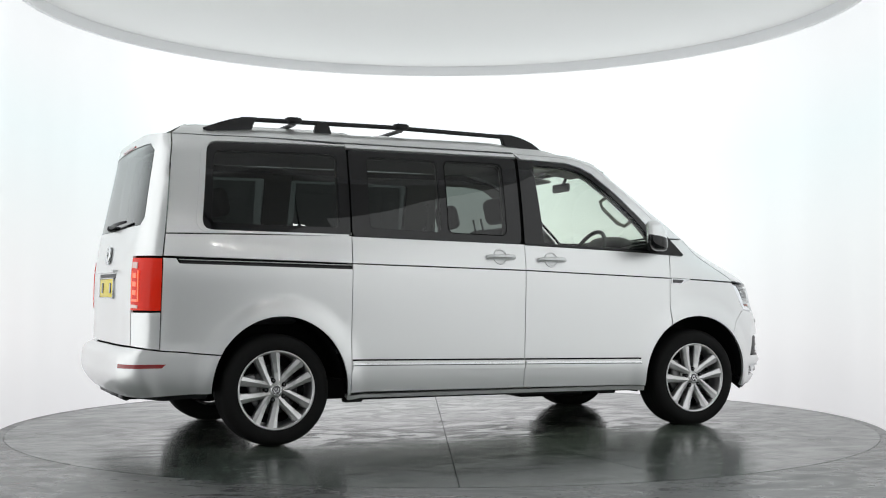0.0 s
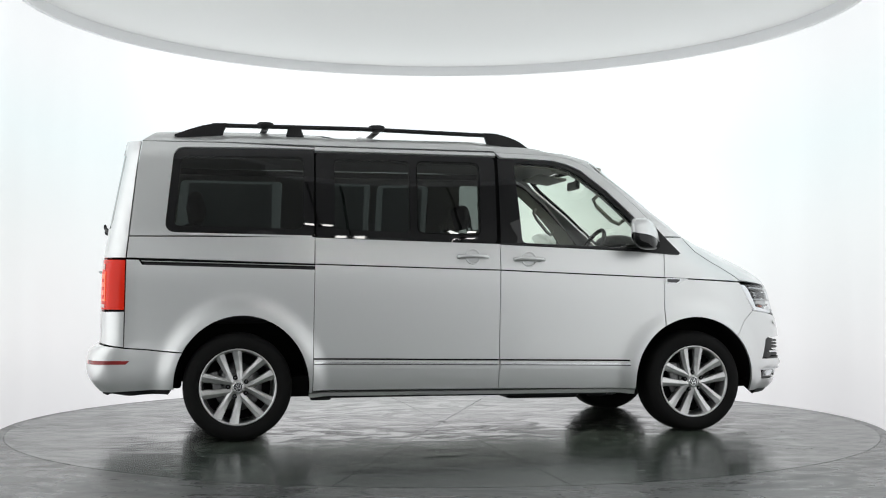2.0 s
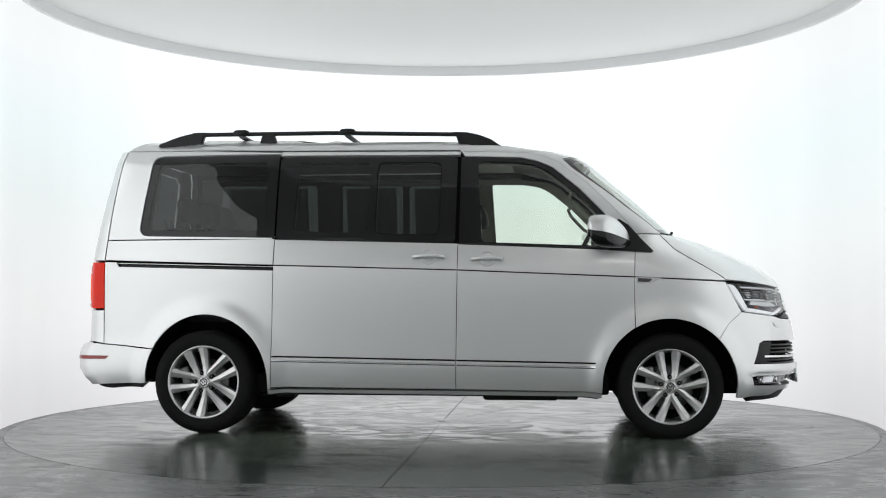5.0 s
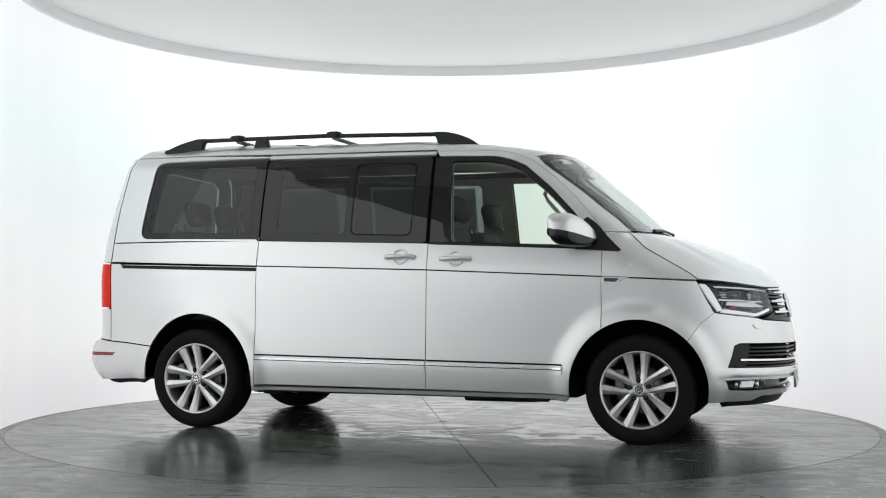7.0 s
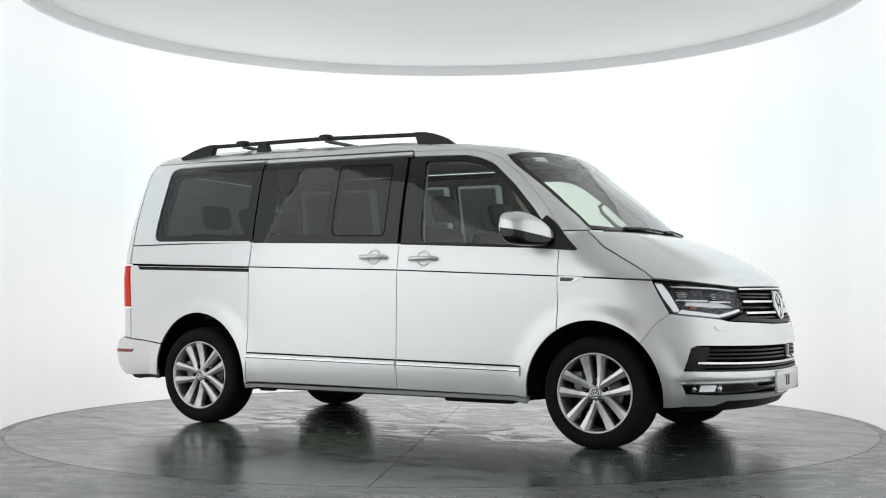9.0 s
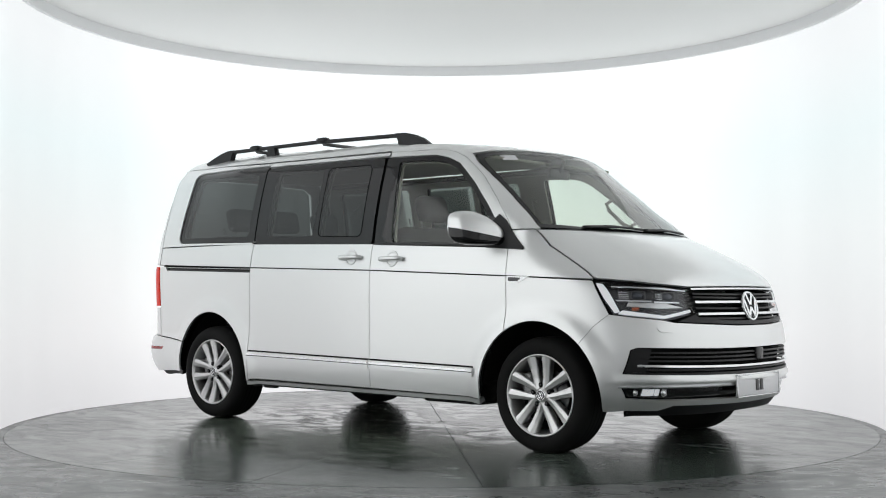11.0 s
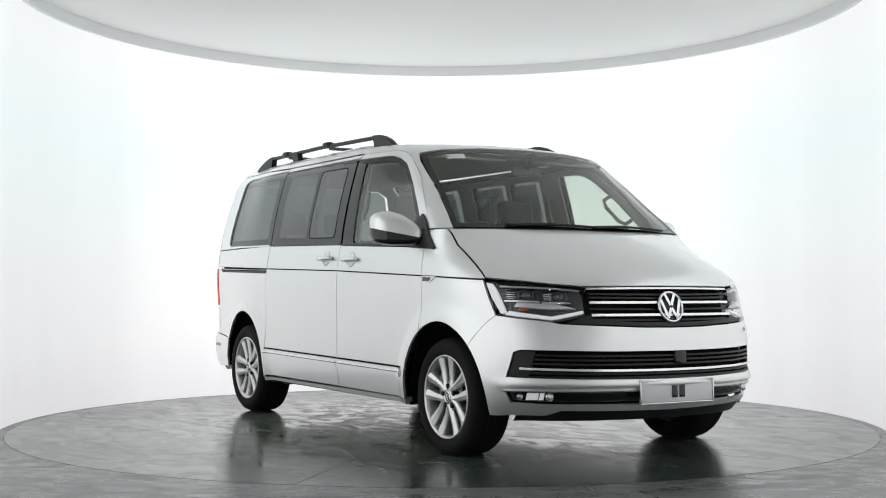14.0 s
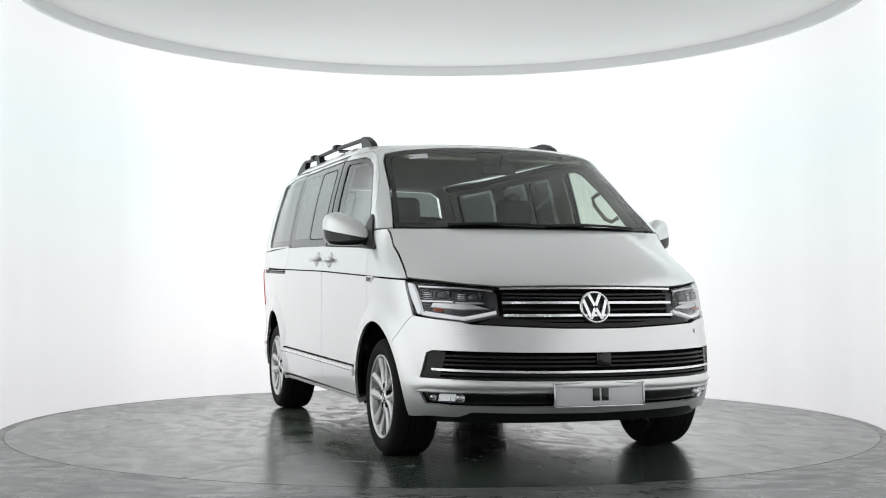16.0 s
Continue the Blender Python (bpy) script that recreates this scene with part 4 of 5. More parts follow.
bar_front("chrome_bar", -0.503, 0.503, 0.936, 0.945, -0.004, -0.003, 0.03, CHROME, grille)
for z in (0.857, 0.790):
    bar_front("chrome_bar", -0.497, 0.497, z, z + 0.013, 0.0, -0.004, 0.035, CHROME, grille)
for z in (0.905, 0.825, 0.768, 0.885, 0.750):
    bar_front("slat", -0.49, 0.49, z, z + 0.010, 0.004, 0.012, 0.03, BLACK, grille)
part("grille_edge", patch(f((0.505, 0.80), (0.63, 0.757), (0.49, 0.750), (0.2, 0.738), (0, 0.735), (-0.2, 0.738), (-0.49, 0.750), (-0.63, 0.757), (-0.505, 0.80), (-0.49, 0.775), (-0.2, 0.758), (0, 0.756), (0.2, 0.758), (0.49, 0.775)), inset=0.006, depth=0.03, shrink=0), BLACK, grille)

LOW_LOOP = LOW_GRILLE
low = part("lower_grille", patch(LOW_LOOP, inset=0.06, depth=0), LINER, van, "black lower air intake with one chrome bar")
for z in (0.578, 0.555, 0.532, 0.482):
    bar_front("slat", -0.805, 0.805, z - 0.004, z + 0.006, 0.008, 0.012, 0.03, BLACK, low)
bar_front("chrome_bar", -0.830, 0.830, 0.496, 0.508, 0.013, -0.004, 0.03, CHROME, low, "slim chrome bar")
bar_front("lower_edge", -0.845, 0.845, 0.456, 0.470, 0.006, 0.004, 0.03, BLACK, low)
for sg in (-1, 1):
    lp = f((sg * 0.847, 0.599), (sg * 0.826, 0.611), (sg * 0.775, 0.606), (sg * 0.802, 0.470), (sg * 0.870, 0.471))
    part("intake_blank", patch(lp, inset=0.01, depth=0.03, shrink=0.001), BLACK, low)
p = on("f", 0.03, 0.565, 0.004)
part("sensor_block", box(bmesh.new(), p.x - 0.015, p.y, p.z, 0.04, 0.085, 0.07, 0.008), GLOSS_BLACK, low)
fog = part("fog_slot", patch(FOG, inset=0.03, depth=0), GLOSS_BLACK, van, "gloss black slot with fog lamps")
part("slot_trim", patch(f((0, 0.40), (-0.5, 0.399), (-0.875, 0.399), (-0.875, 0.394), (-0.5, 0.393), (0.5, 0.393), (0.875, 0.394), (0.875, 0.399), (0.5, 0.399)), inset=-0.012, depth=0.02, shrink=0), SATIN, fog)
for sg in (-1, 1):
    for y, rr in ((0.822, 0.018), (0.708, 0.024)):
        p = on("f", sg * y, 0.362, 0.018)
        bm = blob(bmesh.new(), p, (0.012, rr * 1.1, rr), 2.4, 16, 8)
        part("fog_lamp", bm, SATIN, fog, "clear fog lamp reflector")
    # glowing patches put in place of the reflectors' bright glints
    for y, wd in ((0.777, 0.045), (0.741, 0.018)):
        part("fog_reflector", patch(f((sg * (y + wd / 2), 0.380), (sg * (y + wd / 2), 0.344), (sg * (y - wd / 2), 0.344), (sg * (y - wd / 2), 0.380)), inset=0.012, depth=0.012, shrink=0), LAMP_WHITE, fog)
    lp = f((sg * 0.852, 0.392), (sg * 0.852, 0.345), (sg * 0.66, 0.330), (sg * 0.66, 0.392))
    part("fog_cover", patch(lp, inset=0.004, depth=0.003), COVER, fog)
both(part("washer_flap", patch(rounded(f((-0.745, 0.726), (-0.665, 0.718), (-0.665, 0.694), (-0.735, 0.700)), 0.01), inset=-0.005, depth=0.008, shrink=0), PAINT, van))

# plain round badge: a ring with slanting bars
def badge(x, z, tilt, rad, parent, back=False):
    bm = lathe(bmesh.new(), [(rad - 0.014, 0.0), (rad - 0.013, 0.012), (rad - 0.007, 0.016), (rad, 0.010), (rad, 0.0)], 48)
    turn = Matrix.Rotation(radians(-90 if not back else 90), 3, "Z")
    lean = Matrix.Rotation(radians(tilt), 3, "Y")

    def put(bm):
        bmesh.ops.rotate(bm, cent=(0, 0, 0), matrix=turn, verts=bm.verts)
        bmesh.ops.rotate(bm, cent=(0, 0, 0), matrix=lean, verts=bm.verts)
        bmesh.ops.translate(bm, vec=(x, 0, z), verts=bm.verts)
        return bm
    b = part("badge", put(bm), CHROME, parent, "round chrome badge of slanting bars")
    bm = lathe(bmesh.new(), [(0.0005, 0.004), (rad - 0.01, 0.004), (rad - 0.01, -0.01)], 40)
    part("badge_disc", put(bm), GLOSS_BLACK, b)
    k = rad / 0.09
    for x0, z0, x1, z1 in ((-0.034, 0.070, -0.003, 0.008), (0.034, 0.070, 0.003, 0.008), (-0.068, 0.040, -0.031, -0.064), (0.068, 0.040, 0.031, -0.064), (-0.033, -0.064, -0.002, -0.008), (0.033, -0.064, 0.002, -0.008)):
        bm = bmesh.new()
        a, c = Vector((x0 * k, 0, z0 * k)), Vector((x1 * k, 0, z1 * k))
        n = Vector((-(c - a).z, 0, (c - a).x)).normalized() * 0.0085 * k
        prism(bm, [a - n, c - n, c + n, a + n], (0, 0.013, 0))
        part("badge_bar", put(bm), CHROME, b)
    return b


badge(2.338, 0.838, -13, 0.088, van)

# plates, their writing as plain bars
def plate(name, x, z, mat, face, tilt, label):
    bm = box(bmesh.new(), 0, 0, 0, 0.012, 0.505, 0.113, 0.004)
    rot = Matrix.Rotation(radians(tilt), 3, "Y")
    bmesh.ops.rotate(bm, cent=(0, 0, 0), matrix=rot, verts=bm.verts)
    bmesh.ops.translate(bm, vec=(x, 0, z), verts=bm.verts)
    pl = part(name, bm, mat, van, label)
    fr = bmesh.new()
    for cy, cz, sy, sz in ((0, 0.061, 0.525, 0.008), (0, -0.061, 0.525, 0.008), (-0.2585, 0, 0.008, 0.13), (0.2585, 0, 0.008, 0.13)):
        box(fr, 0, cy, cz, 0.018, sy, sz, 0.002)
    bmesh.ops.rotate(fr, cent=(0, 0, 0), matrix=rot, verts=fr.verts)
    bmesh.ops.translate(fr, vec=(x, 0, z), verts=fr.verts)
    part("plate_frame", fr, SATIN, pl)
    for y in ((-0.022, 0.03) if face > 0 else (-0.16, 0.14)):
        bm = box(bmesh.new(), face * 0.008, y, 0, 0.003, 0.040 if face > 0 else 0.06, 0.065, 0.001)
        bmesh.ops.rotate(bm, cent=(0, 0, 0), matrix=rot, verts=bm.verts)
        bmesh.ops.translate(bm, vec=(x, 0, z), verts=bm.verts)
        part("plate_mark", bm, GLOSS_BLACK, pl)


plate("front_plate", 2.392, 0.383, PLATE_W, 1, -2, "white plate with two dark bars")
plate("rear_plate", -2.349, 0.945, PLATE_Y, -1, 2, "yellow plate with dark bars")

# ---- rear ----
TL = s((-2.179, 1.116)) + r((-0.718, 1.122), (-0.724, 0.812)) + s((-2.184, 0.812))
tl = part("tail_lamp", patch(TL, inset=-0.004, depth=0.03), RED, van, "tall red tail lamp")
PINK = material("pale_lamp_lens", (0.80, 0.55, 0.50), 0.1, coat=0.6)
# unlit guides given their own glow so that they read brighter
BRIGHT_RED = material("bright_red_guide", (0.9, 0.16, 0.08), 0.15, emit=(1.0, 0.17, 0.07), strength=0.42)
part("reversing_lens", patch(r((-0.735, 1.095), (-0.735, 1.062), (-0.80, 1.056), (-0.80, 1.092)), inset=-0.007, depth=0.01, shrink=0), PINK, tl)
part("lower_lens", patch(r((-0.735, 0.848), (-0.735, 0.828), (-0.81, 0.826), (-0.81, 0.844)), inset=-0.007, depth=0.01, shrink=0), PINK, tl)
for z in (1.018, 0.968, 0.918):
    part("light_guide", patch(r((-0.750, z + 0.014), (-0.750, z - 0.014), (-0.795, z - 0.016), (-0.795, z + 0.012)), inset=-0.006, depth=0.01, shrink=0), BRIGHT_RED, tl)
part("light_guide", patch(r((-0.808, 1.045), (-0.808, 0.866), (-0.820, 0.866), (-0.820, 1.045)), inset=-0.006, depth=0.01, shrink=0), BRIGHT_RED, tl)
part("light_guide", patch(r((-0.738, 0.880), (-0.738, 0.866), (-0.806, 0.864), (-0.806, 0.878)), inset=-0.006, depth=0.01, shrink=0), BRIGHT_RED, tl)
part("light_guide", patch(r((-0.738, 1.045), (-0.738, 0.882), (-0.744, 0.882), (-0.744, 1.045)), inset=-0.006, depth=0.01, shrink=0), BRIGHT_RED, tl)
both(tl)
both(part("rear_reflector", patch(s((-2.150, 0.502), (-2.175, 0.480)) + r((-0.745, 0.480), (-0.745, 0.504)), inset=-0.003, depth=0.008, shrink=0), RED_DARK, van, "red bumper reflector"))
part("gate_handle", patch(r((-0.32, 1.058), (0.32, 1.058), (0.32, 1.038), (-0.32, 1.038)), inset=-0.026, depth=0.035), PAINT, tailgate)
# flat black patch painting the shadow at the top of the plate's recess
part("plate_recess", patch(r((-0.315, 1.036), (0.315, 1.036), (0.30, 1.004), (-0.30, 1.004)), inset=-0.002, depth=0.003), BLACK, tailgate)
bm = bmesh.new()
tube(bm, [on("r", 0.0, 1.325, -0.03), on("r", -0.24, 1.333, -0.034), on("r", -0.50, 1.338, -0.026)], [0.014, 0.012, 0.008], 8)
blob(bm, on("r", 0.0, 1.32, -0.02), (0.03, 0.03, 0.022), 2.5, 14, 8)
part("rear_wiper", bm, BLACK, tailgate)
part("top_brake_lamp", patch(r((-0.2, 1.84), (0.2, 1.84), (0.2, 1.825), (-0.2, 1.825)), inset=-0.008, depth=0.02), RED_DARK, tailgate)
badge(-2.335, 1.15, 8, 0.06, tailgate, back=True)
bm = bmesh.new()
tube(bm, [(-2.30, -0.45, 0.285), (-2.30, 0.45, 0.285)], 0.022, 8)
box(bm, -2.24, 0, 0.285, 0.16, 0.06, 0.04, 0.01)
box(bm, -2.27, -0.40, 0.29, 0.12, 0.14, 0.035, 0.01)
part("tow_frame", bm, BLACK, van)

# ---- underside and wheel housings ----
bm = bmesh.new()
box(bm, 0.0, 0, 0.36, 2.05, 1.66, 0.22, 0.02)
box(bm, -2.05, 0, 0.40, 0.42, 1.5, 0.16, 0.02)
box(bm, 1.95, 0, 0.34, 0.34, 1.3, 0.15, 0.02)
box(bm, 1.45, 0, 0.36, 0.9, 0.9, 0.2, 0.02)
box(bm, -1.5, 0, 0.42, 0.9, 0.9, 0.16, 0.02)
# filler blocks added to close the bright gaps between wheels and sill
for sy in (-1, 1):
    box(bm, -1.10, sy * 0.72, 0.325, 0.20, 0.26, 0.12, 0.015)
    box(bm, 1.06, sy * 0.72, 0.325, 0.12, 0.26, 0.12, 0.015)
part("underbody", bm, LINER, van)
for sy in (-1, 1):
    # black filler blocks added under the sill
    part("jacking_bracket", box(bmesh.new(), -0.98, sy * 0.80, 0.252, 0.13, 0.05, 0.03, 0.012), BLACK, van)
    part("jacking_bracket", box(bmesh.new(), 0.86, sy * 0.80, 0.246, 0.13, 0.05, 0.03, 0.012), BLACK, van)
bm = bmesh.new()
tube(bm, [(0.6, 0.2, 0.24), (-0.8, 0.25, 0.23), (-1.2, -0.3, 0.24), (-1.2, -0.62, 0.26)], 0.03, 8)
box(bm, 0.55, -0.45, 0.235, 0.5, 0.3, 0.06, 0.02)
tube(bm, [(-1.5, -0.7, 0.30), (-1.5, 0.7, 0.30)], 0.03, 8)
part("exhaust", bm, BLACK, van)
for i, (cx, rx, rz) in enumerate(ARCHES):
    bm = bmesh.new()
    rows = []
    for yy in (-0.86 if i == 0 else -0.92, -0.60):
        rows.append([bm.verts.new((cx + (rx + 0.012) * math.cos(radians(a)), yy, AXLE_Z + (rz + 0.012) * math.sin(radians(a)))) for a in range(0, 181, 8)])
    for k in range(len(rows[0]) - 1):
        bm.faces.new((rows[0][k], rows[0][k + 1], rows[1][k + 1], rows[1][k])).smooth = True
    bm.faces.new(rows[1])
    both(part("wheel_housing", bm, LINER, van))


# ---- wheels ----
def wheel():
    bm = lathe(bmesh.new(), [(0.2385, -0.012), (0.237, -0.021), (0.231, -0.022), (0.224, -0.014), (0.219, 0.0), (0.212, 0.05), (0.205, 0.18), (0.225, 0.20)], 56)
    w = part("wheel", bm, ALLOY, van, "alloy wheel with five twin spokes")
    prof = [(0.228, -0.012), (0.250, -0.024), (0.280, -0.030), (0.305, -0.024), (0.322, -0.010), (0.331, 0.010), (0.335, 0.035), (0.3355, 0.10), (0.335, 0.165),
            (0.331, 0.19), (0.32, 0.21), (0.29, 0.228), (0.25, 0.22), (0.222, 0.20)]
    part("tyre", lathe(bmesh.new(), prof, 72), RUBBER, w, "black road tyre")
    for yy in (0.05, 0.085, 0.12, 0.15):
        part("tread_groove", lathe(bmesh.new(), [(0.3362, yy - 0.004), (0.3362, yy + 0.004)], 60), LINER, w)
    part("backing", lathe(bmesh.new(), [(0.0005, 0.085), (0.15, 0.085), (0.206, 0.10)], 40), LINER, w)
    part("brake_disc", lathe(bmesh.new(), [(0.06, 0.06), (0.150, 0.06), (0.150, 0.075)], 40), STEEL, w)
    bm = box(bmesh.new(), -0.12, 0.055, 0.06, 0.06, 0.05, 0.14, 0.012)
    part("caliper", bm, material("cast_caliper", (0.25, 0.25, 0.25), 0.5, 0.6), w)
    part("hub", lathe(bmesh.new(), [(0.031, -0.005), (0.038, -0.003), (0.046, 0.004), (0.060, 0.022), (0.080, 0.05)], 40), ALLOY, w)
    part("hub_cap", lathe(bmesh.new(), [(0.0005, -0.010), (0.022, -0.009), (0.032, -0.006), (0.034, 0.0)], 28), POCKET, w, "round dark grey hub cap")
    for x0, z0, x1, z1 in ((-0.009, 0.018, 0.0, 0.002), (0.009, 0.018, 0.0, 0.002), (-0.018, 0.009, -0.009, -0.017), (0.018, 0.009, 0.009, -0.017), (-0.009, -0.017, 0.0, -0.002), (0.009, -0.017, 0.0, -0.002)):
        a, c = Vector((x0, -0.0115, z0)), Vector((x1, -0.0115, z1))
        n = Vector((-(c - a).z, 0, (c - a).x)).normalized() * 0.0022
        bm = bmesh.new()
        prism(bm, [a - n, c - n, c + n, a + n], (0, 0.004, 0))
        part("cap_bar", bm, CHROME, w)
    part("cap_ring", lathe(bmesh.new(), [(0.0255, -0.0082), (0.0272, -0.0108), (0.0310, -0.0088), (0.033, -0.004)], 28), CHROME, w)
    for k in range(5):
        base = 90 + 72 * k
        for sg in (-1, 1):
            bm = bmesh.new()
            ring = []
            for rr, off, wd, yy in ((0.040, 36, 0.0190, -0.002), (0.10, 21.0, 0.0180, 0.002), (0.16, 16.0, 0.0220, -0.002), (0.228, 13.6, 0.0285, -0.012)):
                a = radians(base + sg * off)
                c = Vector((rr * math.cos(a), yy, rr * math.sin(a)))
                t = Vector((-math.sin(a), 0, math.cos(a)))
                ring.append([bm.verts.new(c - t * wd), bm.verts.new(c + t * (sg * 0.15 * wd) + Vector((0, -0.0065, 0))), bm.verts.new(c + t * wd), bm.verts.new(c + t * (wd + 0.004) + Vector((0, 0.008, 0))),
                             bm.verts.new(c + t * (wd + 0.003) + Vector((0, 0.045, 0))), bm.verts.new(c - t * (wd + 0.003) + Vector((0, 0.045, 0))),
                             bm.verts.new(c - t * (wd + 0.004) + Vector((0, 0.008, 0)))])
            for a, b in zip(ring, ring[1:]):
                for i in range(7):
                    bm.faces.new((a[i], a[(i + 1) % 7], b[(i + 1) % 7], b[i]))
            bm.faces.new(ring[0])
            bm.faces.new(ring[-1])
            bmesh.ops.recalc_face_normals(bm, faces=bm.faces)
            part("spoke", bm, ALLOY, w)
        a = radians(base)
        # black discs proud of the spokes stand in for shade in the bolt holes
        for nm, prof, mat in (("bolt_pocket", [(0.0005, -0.0065), (0.0125, -0.0065), (0.0145, -0.003), (0.0145, 0.03)], LINER), ("wheel_bolt", [(0.0005, -0.0085), (0.006, -0.0085), (0.0075, -0.0055)], POCKET)):
            bm = lathe(bmesh.new(), prof, 14)
            bmesh.ops.translate(bm, vec=(0.060 * math.cos(a), 0, 0.060 * math.sin(a)), verts=bm.verts)
            part(nm, bm, mat, w)
    return w


w = wheel()
w.matrix_basis = pose(-1.5, -0.902, AXLE_Z, 0, -16, 0)
for x, y, z, rz, ry in ((1.5, -0.912, AXLE_Z - 0.008, 0, -4), (-1.5, 0.902, AXLE_Z, 180, 10), (1.5, 0.912, AXLE_Z - 0.008, 180, 50)):
    copy_thing(w, pose(x, y, z, 0, ry, rz))


# ---- cabin ----
bm = box(bmesh.new(), -0.78, 0, 1.845, 2.5, 1.2, 0.03, 0.01)
part("headliner", bm, TRIM_IN, van, "light grey roof lining")
part("cabin_floor", box(bmesh.new(), -0.5, 0, 0.50, 3.2, 1.1, 0.05), DASH, van)


def seat(x, y, wid, z, back, mat, lean=14):
    bm = box(bmesh.new(), x + 0.22, y, z, 0.50, wid, 0.16, 0.05, 3)
    st = part("seat", bm, mat, van, "dark grey cloth seat with headrest")
    rot = Matrix.Rotation(radians(-lean), 3, "Y")
    bm = box(bmesh.new(), 0, 0, back / 2, 0.13, wid, back, 0.05, 3, rot)
    bmesh.ops.translate(bm, vec=(x, y, z), verts=bm.verts)
    part("backrest", bm, mat, st)
    n = 1 if wid < 0.7 else 3
    for k in range(n):
        hy = y + (k - (n - 1) / 2) * 0.44
        bm = box(bmesh.new(), 0, 0, back + 0.12, 0.10, 0.27, 0.18, 0.045, 3, rot)
        bmesh.ops.translate(bm, vec=(x, hy, z), verts=bm.verts)
        hr = part("headrest", bm, mat, st)
        bm = bmesh.new()
        for dy in (-0.06, 0.06):
            p0 = rot @ Vector((0, dy, back - 0.02))
            p1 = rot @ Vector((0, dy, back + 0.08))
            tube(bm, [Vector((x, hy, z)) + p0, Vector((x, hy, z)) + p1], 0.007, 6)
        part("headrest_post", bm, CHROME, st)
    return st


seat(0.22, -0.42, 0.54, 0.80, 0.56, FABRIC)
seat(0.22, 0.42, 0.54, 0.80, 0.56, FABRIC)
seat(-0.72, -0.45, 0.52, 0.76, 0.36, FABRIC)
seat(-0.72, 0.45, 0.52, 0.76, 0.36, FABRIC)
seat(-1.75, 0.0, 1.36, 0.80, 0.56, FABRIC)

dash_pts = [(1.42, 1.225), (1.36, 1.252), (1.22, 1.256), (1.10, 1.235), (1.04, 1.18), (1.05, 1.08), (1.12, 0.98), (1.14, 0.86), (1.30, 0.84), (1.42, 0.9)]
bm = bmesh.new()
prism(bm, [(x, -0.74, z) for x, z in dash_pts], (0, 1.48, 0))
bmesh.ops.bevel(bm, geom=bm.edges[:], offset=0.02, segments=3, affect="EDGES")
dash = part("dashboard", bm, DASH, van, "dark dashboard with an instrument hood")
bm = blob(bmesh.new(), (1.14, -0.41, 1.255), (0.12, 0.19, 0.065), 2.6, 20, 12)
part("instrument_hood", bm, DASH, dash)
tilt = Matrix.Rotation(radians(-62), 4, "Y")
bm = bmesh.new()
ring = [Vector((0.185 * math.cos(a), 0.185 * math.sin(a), 0)) for a in np.linspace(0, 2 * math.pi, 41)]
tube(bm, ring, 0.015, 8, caps=False)
blob(bm, (0, 0, -0.02), (0.07, 0.085, 0.03), 2.6, 16, 8)
for a in (0, 180, 270):
    tube(bm, [(0.05 * math.sin(radians(a)), 0.05 * math.cos(radians(a)), -0.015), (0.18 * math.sin(radians(a)), 0.18 * math.cos(radians(a)), 0)], 0.014, 6)
bmesh.ops.transform(bm, matrix=Matrix.Translation((0.95, -0.41, 1.19)) @ tilt, verts=bm.verts)
part("steering_wheel", bm, DASH, van, "dark steering wheel")
bm = box(bmesh.new(), 0.97, 0, 1.70, 0.03, 0.23, 0.065, 0.015, 3)
tube(bm, [(0.98, 0, 1.71), (1.02, 0, 1.79)], 0.012, 8)
part("cabin_mirror", bm, DASH, van, "dark interior mirror")
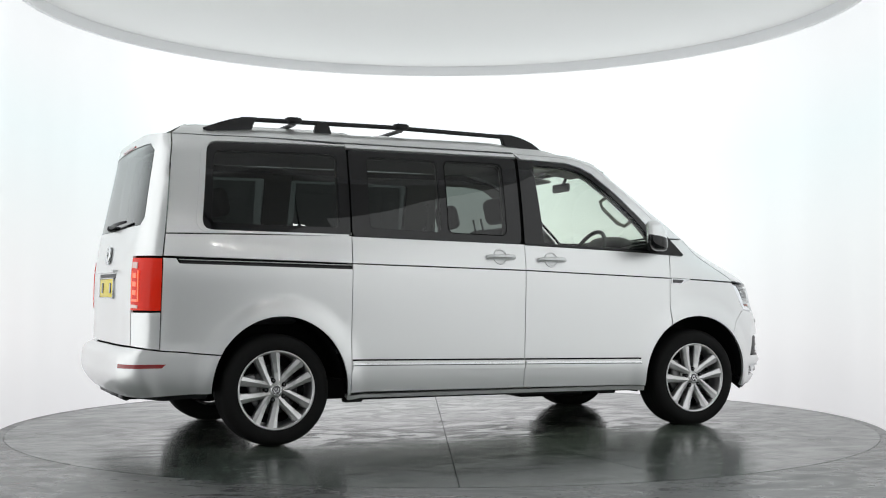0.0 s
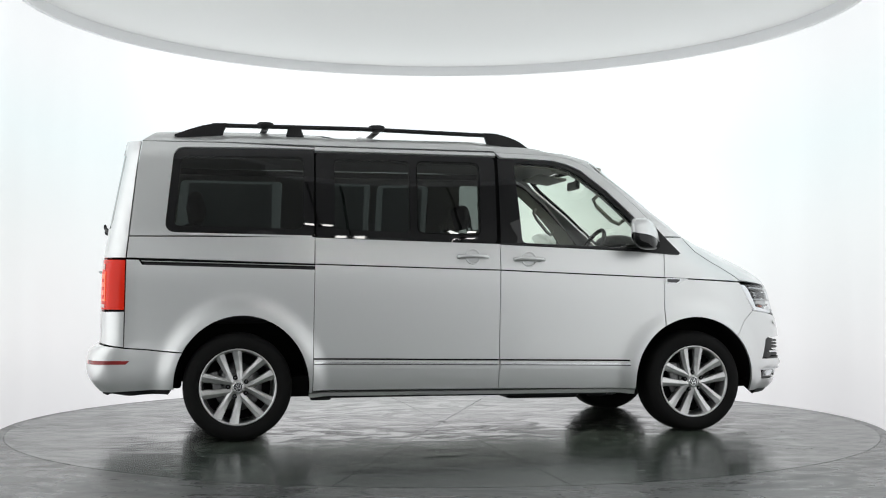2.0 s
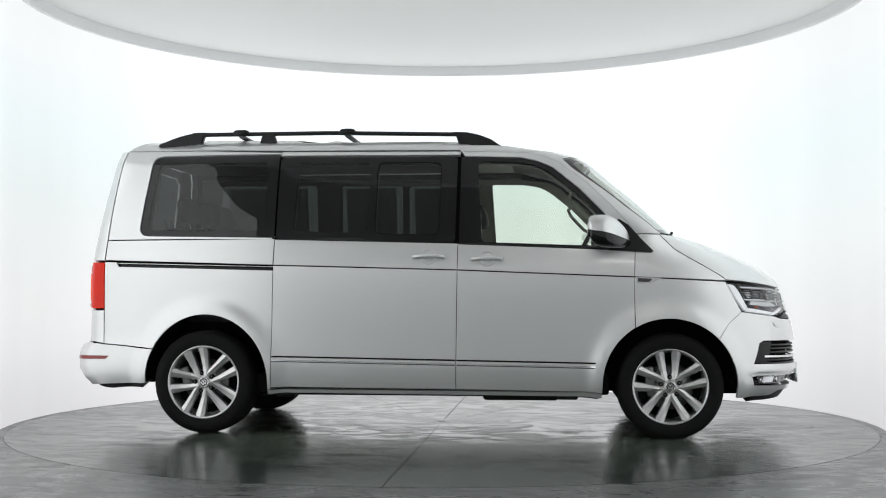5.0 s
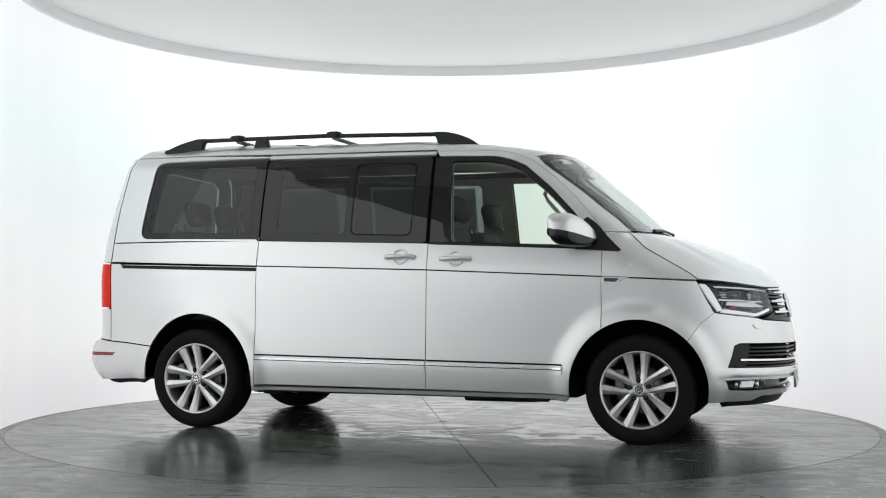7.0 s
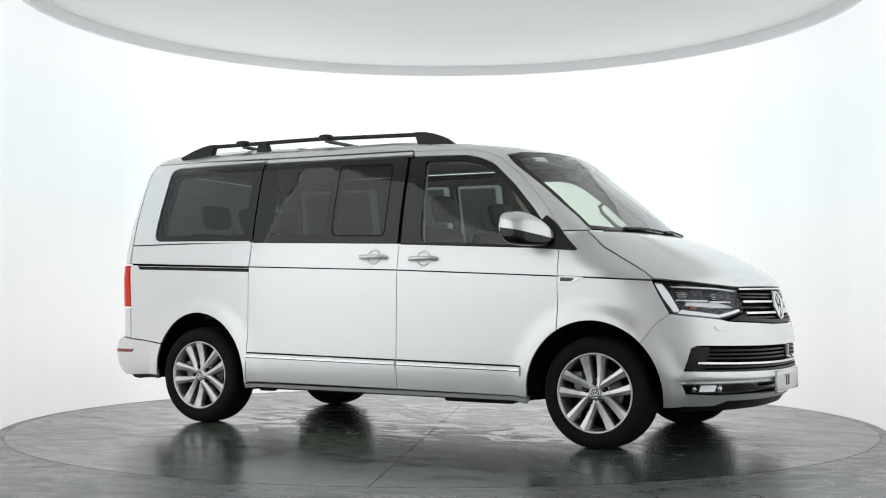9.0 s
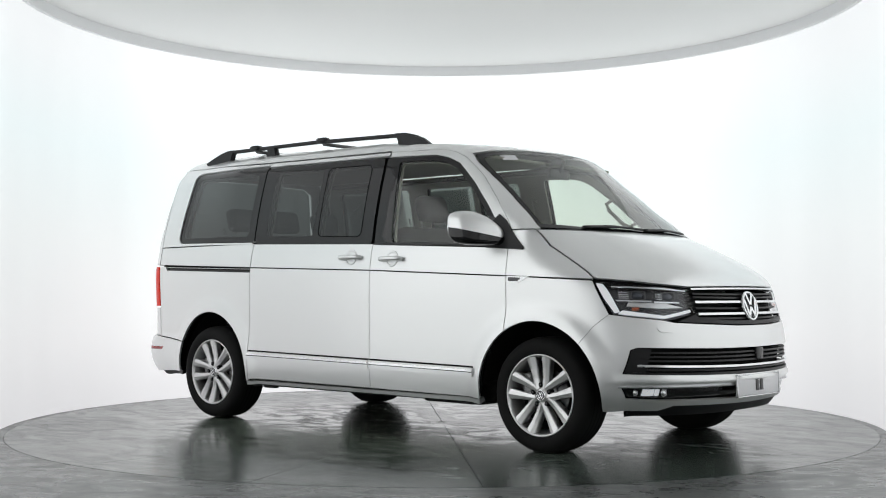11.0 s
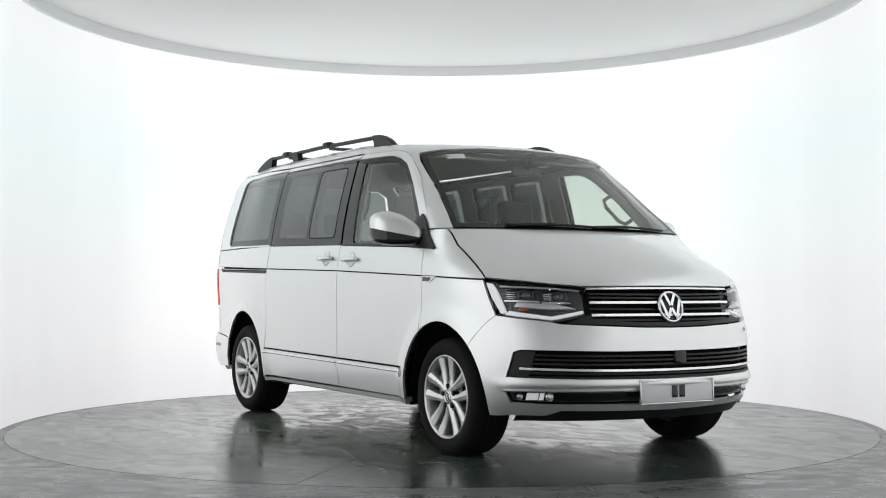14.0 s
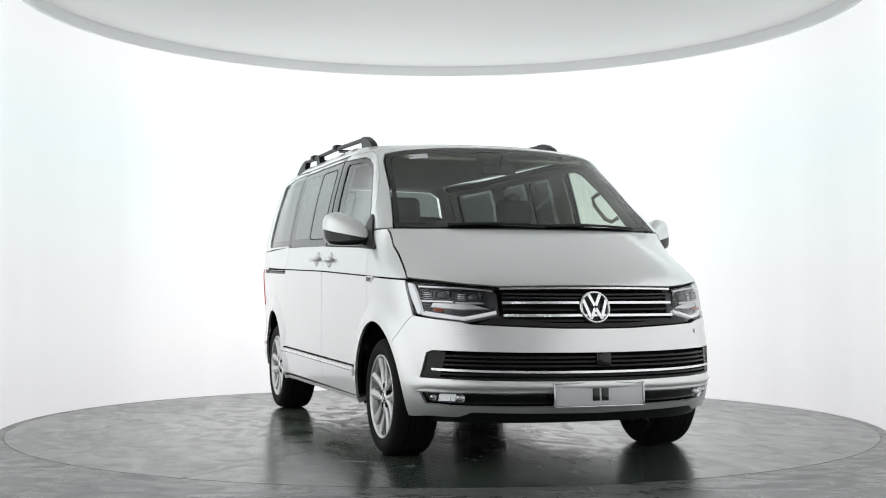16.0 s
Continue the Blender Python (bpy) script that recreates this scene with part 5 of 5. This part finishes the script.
for sg in (-1, 1):
    bm = bmesh.new()
    c0, c1 = on("s", 0.90, 1.60, 0.075), on("s", 1.06, 1.43, 0.075)
    out = Vector((-0.035, 0.05, -0.04))
    pts = [c0, c0 + out * 0.7, c0 * 0.8 + c1 * 0.2 + out, c0 * 0.2 + c1 * 0.8 + out, c1 + out * 0.7, c1]
    tube(bm, [(p.x, p.y * -sg, p.z) for p in pts], 0.013, 8)
    part("grab_handle", bm, TRIM_IN, van)
    bm = box(bmesh.new(), 0.86, sg * 0.38, 1.775, 0.22, 0.46, 0.02, 0.008, 2, Euler((0, radians(8), 0)))
    part("sun_visor", bm, TRIM_IN, van)
    bm = bmesh.new()
    c0, c1 = on("s", 0.20, 1.62, 0.075), on("s", 0.20, 1.42, 0.075)
    tube(bm, [(p.x + dx, (p.y + dy) * -sg, p.z) for p, dx, dy in ((c0, 0, 0), (c0, 0.0, 0.05), (c0 * 0.7 + c1 * 0.3, 0.0, 0.06), (c0 * 0.3 + c1 * 0.7, 0, 0.06), (c1, 0, 0.05), (c1, 0, 0))], 0.012, 8)
    part("belt_grip", bm, TRIM_IN, van)
# blinds drawn up in the far side windows
for x0, x1, z0, z1 in ((-1.80, -1.17, 1.25, 1.752), (-0.86, -0.465, 1.24, 1.748), (-0.32, -0.01, 1.24, 1.742)):
    ob = part("window_blind", patch(s((x0, z0), (x1, z0), (x1, z1), (x0, z1)), inset=0.058, depth=0.002, step=0.1, shrink=0), BLIND, van, "drawn grey window blind")
    mirrored(ob)
    bpy.data.objects.remove(ob)

# ---- paired spot lamps on stems over the camera's side of the studio, seen as small glints in the paint ----
GLINT = material("lit_lamp_face", (0.9, 0.9, 0.9), 0.5, emit=(1.0, 0.98, 0.95), strength=22.0)
for lx, lz in ((0.56, 2.90), (0.90, 2.40), (2.15, 2.80)):
    lamp = tagged(new("spot_lamp"), "small black twin spot lamp on a ceiling stem", "lamp", "spot lamps on stems")
    lamp.location = (lx, -5.0, lz)
    bm = bmesh.new()
    tube(bm, [(0, 0, 0.055), (0, 0, 4.65 - lz)], 0.015, 8)
    part("stem", bm, BLACK, lamp)
    for dx in (-0.10, 0.10):
        head = box(bmesh.new(), dx, -0.05, 0.0, 0.15, 0.12, 0.12, 0.015)
        h = part("lamp_head", head, BLACK, lamp)
        part("lamp_face", box(bmesh.new(), dx, 0.014, 0.0, 0.11, 0.006, 0.085, 0.002), GLINT, h, "bright lamp face")


def motions():
    """The turntable carries the van round at an even pace."""
    rows_t, rows_v = [], []
    for k in range(17):
        a = TURN_START + TURN_RATE * k
        c, sn = math.cos(radians(a)), math.sin(radians(a))
        ox, oy = VAN_OFFSET
        rows_t.append((float(k), pose(0, 0, 0, 0, 0, a)))
        rows_v.append((float(k), pose(c * ox - sn * oy, sn * ox + c * oy, 0, 0, 0, a)))
    walk(turntable, rows_t)
    walk(van, rows_v)


motions()
